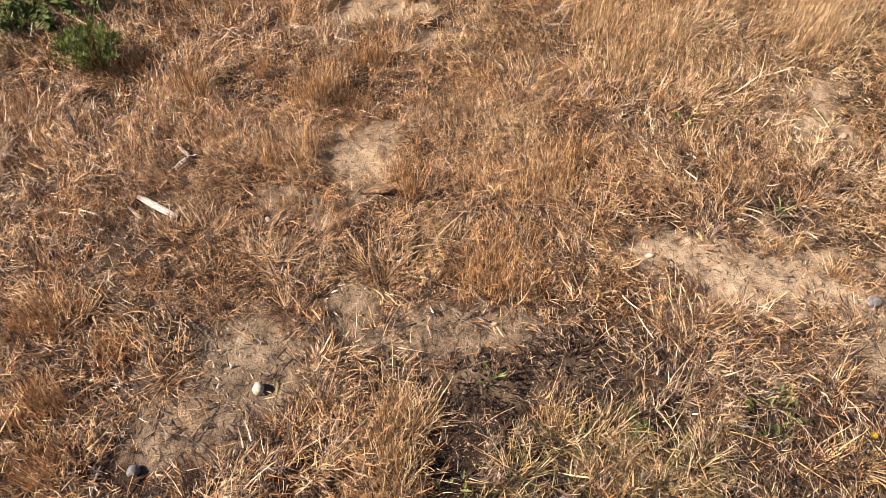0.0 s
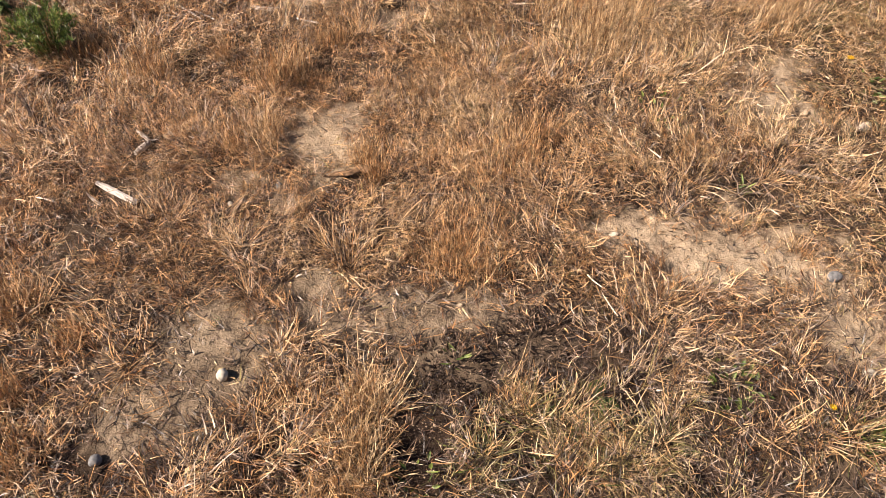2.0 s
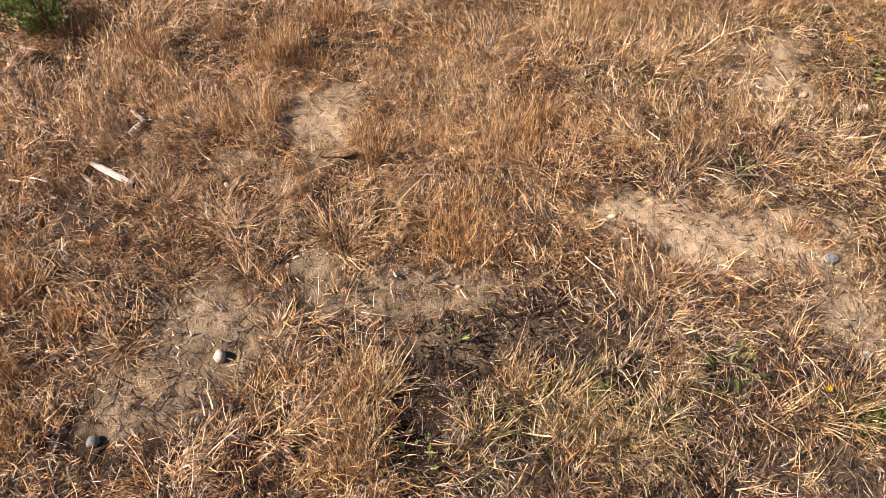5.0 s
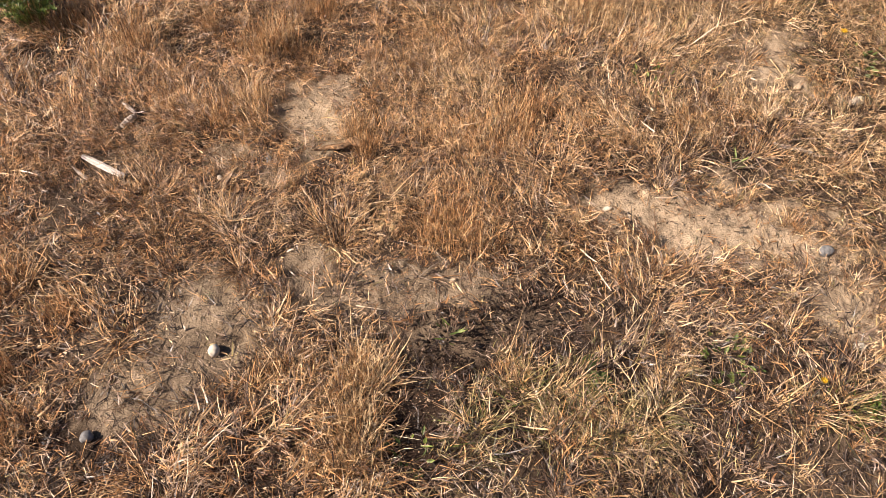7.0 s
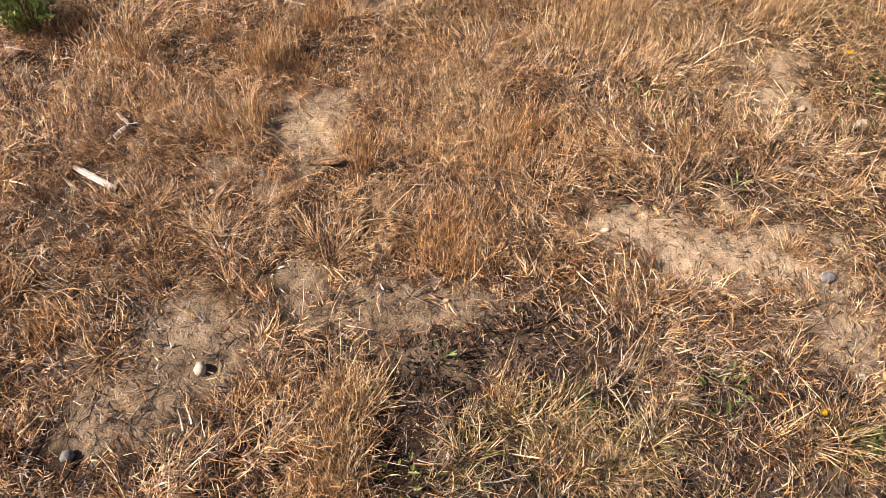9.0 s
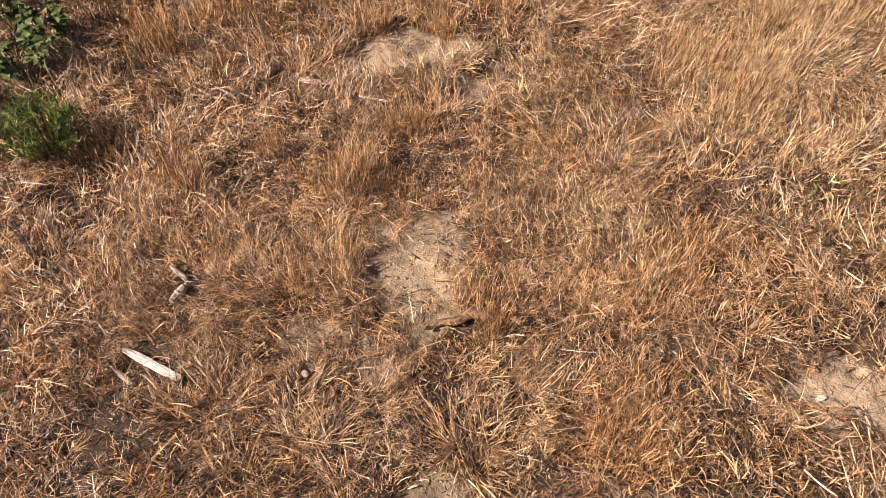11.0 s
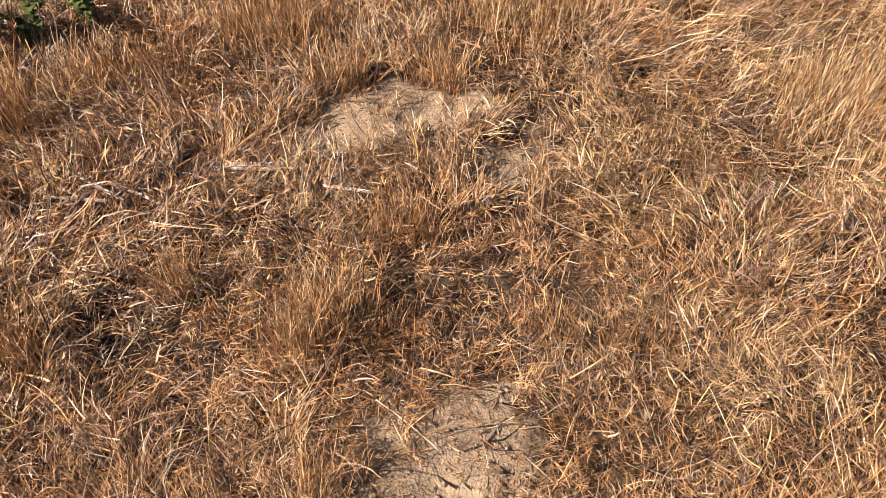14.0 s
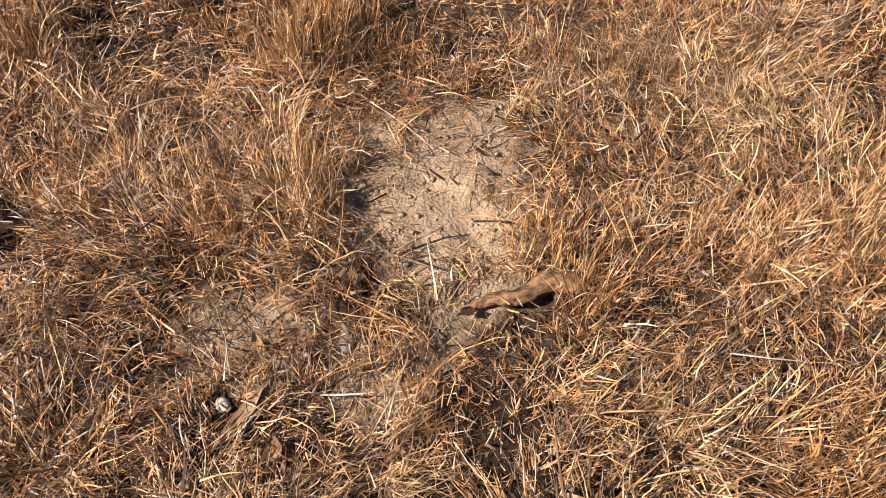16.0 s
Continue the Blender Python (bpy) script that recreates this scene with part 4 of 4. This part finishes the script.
# ---- leaves, weeds and flowers ----
def leaf_mesh(name, seed, length, width, fold, curl, mat, wavy=0.1):
    """A leaf along +y: oval outline, folded on its midrib, curled towards the tip."""
    rng = random.Random(seed)
    bm, rows, n = bmesh.new(), [], 7
    y, z = 0.0, 0.0
    for i in range(n + 1):
        u = i / n
        w = width * 0.5 * (math.sin(math.pi * min(1, 0.04 + u) ** 0.8) ** 0.8 if i < n else 0.02)
        a = curl * (u - 0.15)
        row = []
        for c in (-1, -0.5, 0, 0.5, 1):
            row.append(bm.verts.new((c * w * math.cos(fold), y, z + abs(c) * w * math.sin(fold) + wavy * width * rng.uniform(-0.5, 0.5) * abs(c))))
        rows.append(row)
        y, z = y + math.cos(a) * length / n, z + math.sin(a) * length / n
    for p, q in zip(rows, rows[1:]):
        for k in range(4):
            bm.faces.new((p[k], p[k + 1], q[k + 1], q[k]))
    me = bpy.data.meshes.new(name)
    bm.to_mesh(me)
    bm.free()
    me.materials.append(mat)
    for p in me.polygons:
        p.use_smooth = True
    return me


def tube(points, r0, r1, mat, name, parent=None, label=""):
    """A thin tapering stem through the given points."""
    bm, rows, n = bmesh.new(), [], len(points)
    for i, c in enumerate(points):
        r = r0 + (r1 - r0) * i / (n - 1)
        ahead = (points[min(i + 1, n - 1)] - points[max(i - 1, 0)]).normalized()
        s1 = ahead.orthogonal().normalized()
        s2 = ahead.cross(s1)
        rows.append([bm.verts.new(c + r * (s1 * math.cos(k * 1.2566) + s2 * math.sin(k * 1.2566))) for k in range(5)])
    for e, f in zip(rows, rows[1:]):
        for k in range(5):
            bm.faces.new((e[k], e[(k + 1) % 5], f[(k + 1) % 5], f[k]))
    bm.faces.new(rows[-1])
    return part(name, bm, mat, parent, label)


def rosette(name, label, x, y, sets, seed, category="weed"):
    """A weed whose leaves spread from one foot; sets: (leaf meshes, part name, count, radius, tilt range)."""
    rng = random.Random(seed)
    ob = tagged(new(name), label, category)
    ob.matrix_basis = pose(x, y, lift(x, y))
    for meshes, part_name, count, radius, tilt in sets:
        for k in range(count):
            a, r = rng.uniform(0, 360), radius * math.sqrt(rng.random())
            p = link_part(part_name, meshes[rng.randrange(len(meshes))], ob)
            p.matrix_basis = pose(r * math.cos(radians(a)), r * math.sin(radians(a)), rng.uniform(0.002, 0.02), 0, 0, a - 90 + rng.uniform(-60, 60)) @ pose(0, 0, 0, rng.uniform(*tilt), rng.uniform(-35, 35), 0) @ Matrix.Scale(rng.uniform(0.7, 1.25), 4)
    return ob


withered = [leaf_mesh("withered_leaf", 400 + i, 0.012 + 0.0035 * i, 0.0032 + 0.0012 * (i % 3), 0.7, 1.4 - 0.9 * (i % 3), DARKLEAF, 0.8) for i in range(5)]
fresh = [leaf_mesh("green_leaf", 410 + i, 0.026 + 0.006 * i, 0.005, 0.35, 0.5, GREEN, 0.15) for i in range(3)]
broad = [leaf_mesh("leaf", 420 + i, 0.045 + 0.008 * i, 0.03 + 0.004 * i, 0.3, -0.7, BROADLEAF, 0.15) for i in range(4)]
tiny = [leaf_mesh("leaf", 430 + i, 0.014 + 0.003 * i, 0.008, 0.3, 0.3, GREEN, 0.2) for i in range(3)]

rosette("dead_weed", "withered dark weed with a few green leaves at its heart", 0.10, 0.83,
        [(withered, "withered_leaf", 210, 0.075, (0, 80)), (fresh, "green_leaf", 9, 0.025, (15, 60))], 1)
rosette("dead_weed", "flattened dark brown withered weed on bare soil", 0.28, 0.875, [(withered, "withered_leaf", 210, 0.085, (0, 60))], 2)
rosette("dead_weed", "dry dark weed with twigs and green leaves by bare sand", 0.88, 1.32,
        [(withered, "withered_leaf", 26, 0.05, (0, 45)), (fresh, "green_leaf", 9, 0.03, (10, 50))], 3)
rosette("dead_weed", "curled black withered leaves scattered on bare sand", 0.76, 1.175, [(withered, "withered_leaf", 46, 0.10, (0, 35))], 11)
rosette("dead_weed", "few dry dark leaves at the sand's edge", 0.97, 1.24, [(withered, "withered_leaf", 26, 0.06, (0, 40))], 12)
rosette("dead_weed", "small dark spiky withered weed at bare soil", -0.60, 0.93, [(withered, "withered_leaf", 40, 0.035, (5, 70))], 10)
rosette("broadleaf_weed", "single broad olive-green leaf weed in dry grass", 0.385, 0.73, [(broad, "leaf", 5, 0.02, (5, 35)), (withered, "withered_leaf", 10, 0.04, (0, 30))], 4)
rosette("small_weed", "small green creeping weed among straw", 0.70, 0.735, [(tiny, "leaf", 60, 0.07, (0, 50)), (withered, "withered_leaf", 14, 0.07, (0, 20))], 5)
rosette("small_weed", "yellowish green small weed among dry blades", 0.01, 0.56, [(tiny, "leaf", 18, 0.05, (10, 60)), (fresh, "green_leaf", 3, 0.03, (20, 70))], 6)
rosette("small_weed", "bright green weed clump at a bare spot", 0.99, 0.585, [(fresh, "green_leaf", 44, 0.05, (15, 75)), (tiny, "leaf", 30, 0.06, (0, 60))], 7)
rosette("small_weed", "grey-green low weed in trodden grass", 0.74, 1.63, [(tiny, "leaf", 34, 0.07, (0, 30)), (withered, "withered_leaf", 14, 0.07, (0, 20))], 8)
rosette("small_weed", "low green weed at the edge of the straw", 1.40, 1.72, [(tiny, "leaf", 44, 0.07, (0, 50)), (withered, "withered_leaf", 16, 0.08, (0, 20))], 9)


def shrub(x, y, tall, wide, seed):
    """A low green bush: many fine stems, each set with small narrow leaves."""
    rng = random.Random(seed)
    nrng = np.random.default_rng(seed)
    ob = tagged(new("green_bush"), "low bright green bush with fine narrow leaves", "bush")
    ob.matrix_basis = pose(x, y, lift(x, y))
    for k in range(70):
        a, out = rng.uniform(0, 6.283), math.sqrt(rng.random())
        top = Vector((wide * out * math.cos(a), wide * out * math.sin(a), tall * rng.uniform(0.75, 1.1) * (1.05 - 0.5 * out * out)))
        foot = Vector((0.25 * top.x, 0.25 * top.y, -0.004))
        pts = [foot.lerp(top, u) + Vector((0, 0, 0.15 * tall * math.sin(u * 3.14))) * (0.4 + out) for u in (0, 0.25, 0.5, 0.75, 1.0)]
        s = tube(pts, 0.0014, 0.0006, GREEN, "stem", ob)
        m = 38
        u = nrng.random(m) ** 0.7 * 0.85 + 0.15
        base = np.array([pts[min(3, int(v * 4))].lerp(pts[min(3, int(v * 4)) + 1], v * 4 - min(3, int(v * 4))) for v in u])
        v, t, _ = blades(nrng, base, nrng.uniform(0.010, 0.024, m), nrng.uniform(0, 6.28, m), nrng.uniform(0.3, 1.0, m), nrng.uniform(-0.2, 0.4, m), nrng.uniform(0.0018, 0.0034, m), 3)
        link_part("leaf_spray", triangles("leaf_spray", v, t, [GREEN]), s)
    return ob


shrub(-1.09, 1.95, 0.18, 0.115, 12)
shrub(-1.40, 2.18, 0.08, 0.10, 13)


def broadleaf(x, y, tall, count, seed):
    rng = random.Random(seed)
    ob = tagged(new("broadleaf_weed"), "dark green broad-leaved weed in dry grass", "weed", "broad-leaved weeds")
    ob.matrix_basis = pose(x, y, lift(x, y))
    tips = []
    for k in range(4):
        a = rng.uniform(0, 6.283)
        top = Vector((0.35 * tall * math.cos(a), 0.35 * tall * math.sin(a), tall * rng.uniform(0.7, 1.1)))
        pts = [Vector((0, 0, -0.004)), top * 0.35 + Vector((0, 0, 0.1 * tall)), top * 0.7 + Vector((0, 0, 0.08 * tall)), top]
        tube(pts, 0.0022, 0.001, OLIVE, "stem", ob)
        tips.append(pts)
    for k in range(count):
        pts = tips[k % 4]
        u = rng.uniform(0.25, 1.0) * 3
        i = min(2, int(u))
        p = link_part("leaf", broad[rng.randrange(4)], ob)
        p.matrix_basis = Matrix.Translation(pts[i].lerp(pts[i + 1], u - i)) @ pose(0, 0, 0, 0, 0, rng.uniform(0, 360)) @ pose(0, 0, 0, rng.uniform(-10, 35), rng.uniform(-15, 15), 0) @ Matrix.Scale(rng.uniform(0.25, 0.62), 4)
    return ob


for k, (x, y, tall) in enumerate([(-1.27, 2.14, 0.12), (-1.42, 2.14, 0.13), (-1.16, 2.28, 0.13), (-1.34, 2.36, 0.17), (-1.55, 2.3, 0.15), (-0.88, 2.62, 0.13), (-0.77, 2.64, 0.13), (-0.97, 2.60, 0.13), (-1.22, 2.22, 0.13), (-1.38, 2.22, 0.12), (-1.48, 2.40, 0.17), (-1.22, 2.33, 0.16), (-1.36, 2.55, 0.2), (-1.30, 2.28, 0.12), (-1.42, 2.36, 0.15), (-1.17, 2.40, 0.14), (-1.30, 2.45, 0.17), (-1.52, 2.26, 0.13), (-1.12, 2.55, 0.16), (-1.5, 2.5, 0.18), (-1.60, 2.40, 0.16), (-1.0, 2.62, 0.13)]):
    broadleaf(x, y, tall, 62, 500 + k)


def flower(x, y, tall, size, seed):
    rng = random.Random(seed)
    ob = tagged(new("yellow_flower"), "small bright yellow flower on a thin stem", "flower", "yellow flowers")
    ob.matrix_basis = pose(x, y, lift(x, y))
    tube([Vector((0, 0, -0.004)), Vector((0.003, 0.002, tall * 0.5)), Vector((0, 0, tall))], 0.0012, 0.0008, OLIVE, "stem", ob)
    me = leaf_mesh("petal", seed, size * 0.55, size * 0.28, 0.15, 0.3, PETAL, 0.05)
    for k in range(11):
        p = link_part("petal", me, ob)
        p.matrix_basis = pose(0, 0, tall, 0, 0, k * 32.7) @ pose(0, 0, 0, rng.uniform(5, 25), 0, 0)
    bm = bmesh.new()
    bmesh.ops.create_icosphere(bm, subdivisions=2, radius=size * 0.13)
    c = part("flower_centre", bm, PETAL, ob)
    c.matrix_basis = pose(0, 0, tall + 0.001)
    return ob


flower(1.353, 1.812, 0.04, 0.024, 601)
flower(0.886, 0.672, 0.035, 0.016, 602)


def rolled_leaf():
    """A brown leaf dried into a roll: torn dark hollow at one end, a pale flap at the other."""
    rng = random.Random(7)
    ob = tagged(new("dry_leaf_roll"), "large brown dry leaf curled into a roll on soil", "leaf")
    far, n, m = 0.135, 18, 12
    bm, outer, inner = bmesh.new(), [], []
    for i in range(n + 1):
        u = i / n
        r = 0.0115 * (0.42 + 0.75 * min(1, u * 1.5)) * (1 + 0.08 * math.sin(9 * u))
        for ring, rr in ((outer, r), (inner, r * 0.86)):
            row = []
            for k in range(m):
                a = radians(-60 + 290 * k / (m - 1))
                q = rr * (1 + 0.40 * noise.noise(Vector((u * 6, a * 1.3, 3.1))) + 0.26 * noise.noise(Vector((u * 19, a * 2.6, 1.7))))
                x = u * far + (0.008 * noise.noise(Vector((a * 3, 9.1, i))) if i in (0, n) else 0)
                row.append(bm.verts.new((x, q * 1.05 * math.cos(a) + 0.006 * math.sin(2.5 * u) + 0.004 * math.sin(11 * u), q * 0.66 * math.sin(a))))
            ring.append(row)
    for ring, flip in ((outer, False), (inner, True)):
        for p, q in zip(ring, ring[1:]):
            for k in range(m - 1):
                f = (p[k], p[k + 1], q[k + 1], q[k])
                bm.faces.new(f[::-1] if flip else f)
    for k in (0, m - 1):
        for i in range(n):
            bm.faces.new((outer[i][k], outer[i + 1][k], inner[i + 1][k], inner[i][k]))
    for i in (0, n):
        for k in range(m - 1):
            bm.faces.new((outer[i][k], outer[i][k + 1], inner[i][k + 1], inner[i][k]))
    bmesh.ops.recalc_face_normals(bm, faces=bm.faces)
    part("leaf_body", bm, DRYLEAF, ob)
    flap = link_part("flap", leaf_mesh("flap", 71, 0.024, 0.016, 0.4, 0.6, STRAW, 0.3), ob, "pale torn flap")
    flap.matrix_basis = pose(0.004, -0.004, 0.004, 10, 20, 110)
    ob.matrix_basis = pose(-0.211, 1.395, lift(-0.15, 1.40) + 0.013, 0, -2, 9) @ Matrix.Scale(0.9, 4)
    return ob


rolled_leaf()


def dead_leaf(label, x, y, turn, length, width, mat, seed, tilt=8):
    ob = tagged(new("dry_leaf"), label, "leaf")
    ob.matrix_basis = pose(x, y, lift(x, y) + 0.010, tilt, 6, turn)
    link_part("leaf_blade", leaf_mesh("leaf_blade", seed, length, width, 0.35, 0.9, mat, 0.35), ob)
    tube([Vector((0, -0.012, 0.001)), Vector((0, 0, 0)), Vector((0, length * 0.5, 0.0015 + 0.08 * length))], 0.0011, 0.0006, TWIG, "leaf_stem", ob)
    return ob


dead_leaf("long pale brown dry leaf sheath on litter", -0.462, 1.272, -40, 0.075, 0.015, PALELEAF, 81, 0)
dead_leaf("pale curled dry leaf scrap", -0.425, 1.36, 20, 0.03, 0.014, STRAW, 82, 20)
dead_leaf("crumpled orange-brown dry leaf", -0.415, 1.255, -20, 0.032, 0.022, DRYLEAF, 83, 40)
dead_leaf("narrow pale dry leaf beside a longer one", -0.438, 1.285, -30, 0.055, 0.012, PALELEAF, 84)
dead_leaf("small pale dry leaf in straw", 0.27, 1.66, 10, 0.022, 0.012, BLEACHED, 85)


def feather(x, y, turn):
    ob = tagged(new("feather"), "small grey and white barred feather in dry grass", "feather")
    ob.matrix_basis = pose(x, y, lift(x, y) + 0.035, -35, 15, turn)
    tube([Vector((0, -0.006, 0)), Vector((0.001, 0.02, 0.002)), Vector((0, 0.045, 0))], 0.0008, 0.0003, BLEACHED, "shaft", ob)
    for k in range(13):
        u = k / 12
        for sgn in (-1, 1):
            me = leaf_mesh("barb", 90 + k, 0.011 * math.sin(0.5 + 2.3 * u), 0.0042, 0.1, 0.2, GREYWOOD if k % 2 else BARK, 0.1)
            p = link_part("barb", me, ob)
            p.matrix_basis = pose(0, 0.004 + 0.036 * u, 0.001, 0, 12 * sgn, -62 * sgn)
    return ob


feather(-0.447, 1.555, 185)


def dead_twigs(x, y, ends, seed):
    """A dead branched weed stem lying on the ground."""
    rng = random.Random(seed)
    ob = tagged(new("dead_branch"), "dead branched twig lying across bare sand", "twig")
    ob.matrix_basis = pose(x, y, lift(x, y) + 0.006)
    for dx, dy, dz in ends:
        e = Vector((dx, dy, dz))
        kink = Vector((rng.uniform(-0.01, 0.01), rng.uniform(-0.01, 0.01), rng.uniform(0.0, 0.012)))
        tube([Vector(), e * 0.35 + kink, e * 0.7 + kink * 0.5, e], 0.0018, 0.0008, TWIG, "twig", ob)
    return ob


dead_twigs(0.88, 1.31, [(-0.09, 0.03, 0.02), (-0.06, -0.02, 0.012), (0.03, -0.09, 0.015), (0.07, -0.03, 0.03), (0.05, 0.06, 0.02), (-0.02, 0.08, 0.03), (0.10, 0.02, 0.025)], 1)
dead_twigs(0.70, 1.24, [(-0.04, -0.03, 0.008), (0.05, -0.02, 0.012), (0.02, -0.06, 0.006), (0.09, 0.01, 0.01)], 2)
dead_twigs(-0.29, 1.47, [(0.05, -0.03, 0.01), (0.06, 0.02, 0.016), (-0.03, 0.03, 0.01)], 3)
dead_twigs(-0.18, 1.62, [(0.03, 0.015, 0.02), (0.02, -0.02, 0.015), (-0.03, 0.01, 0.015)], 4)
dead_twigs(0.04, 0.99, [(-0.05, 0.05, 0.01), (0.06, 0.04, 0.012), (0.05, -0.03, 0.01), (-0.06, -0.02, 0.01)], 5)
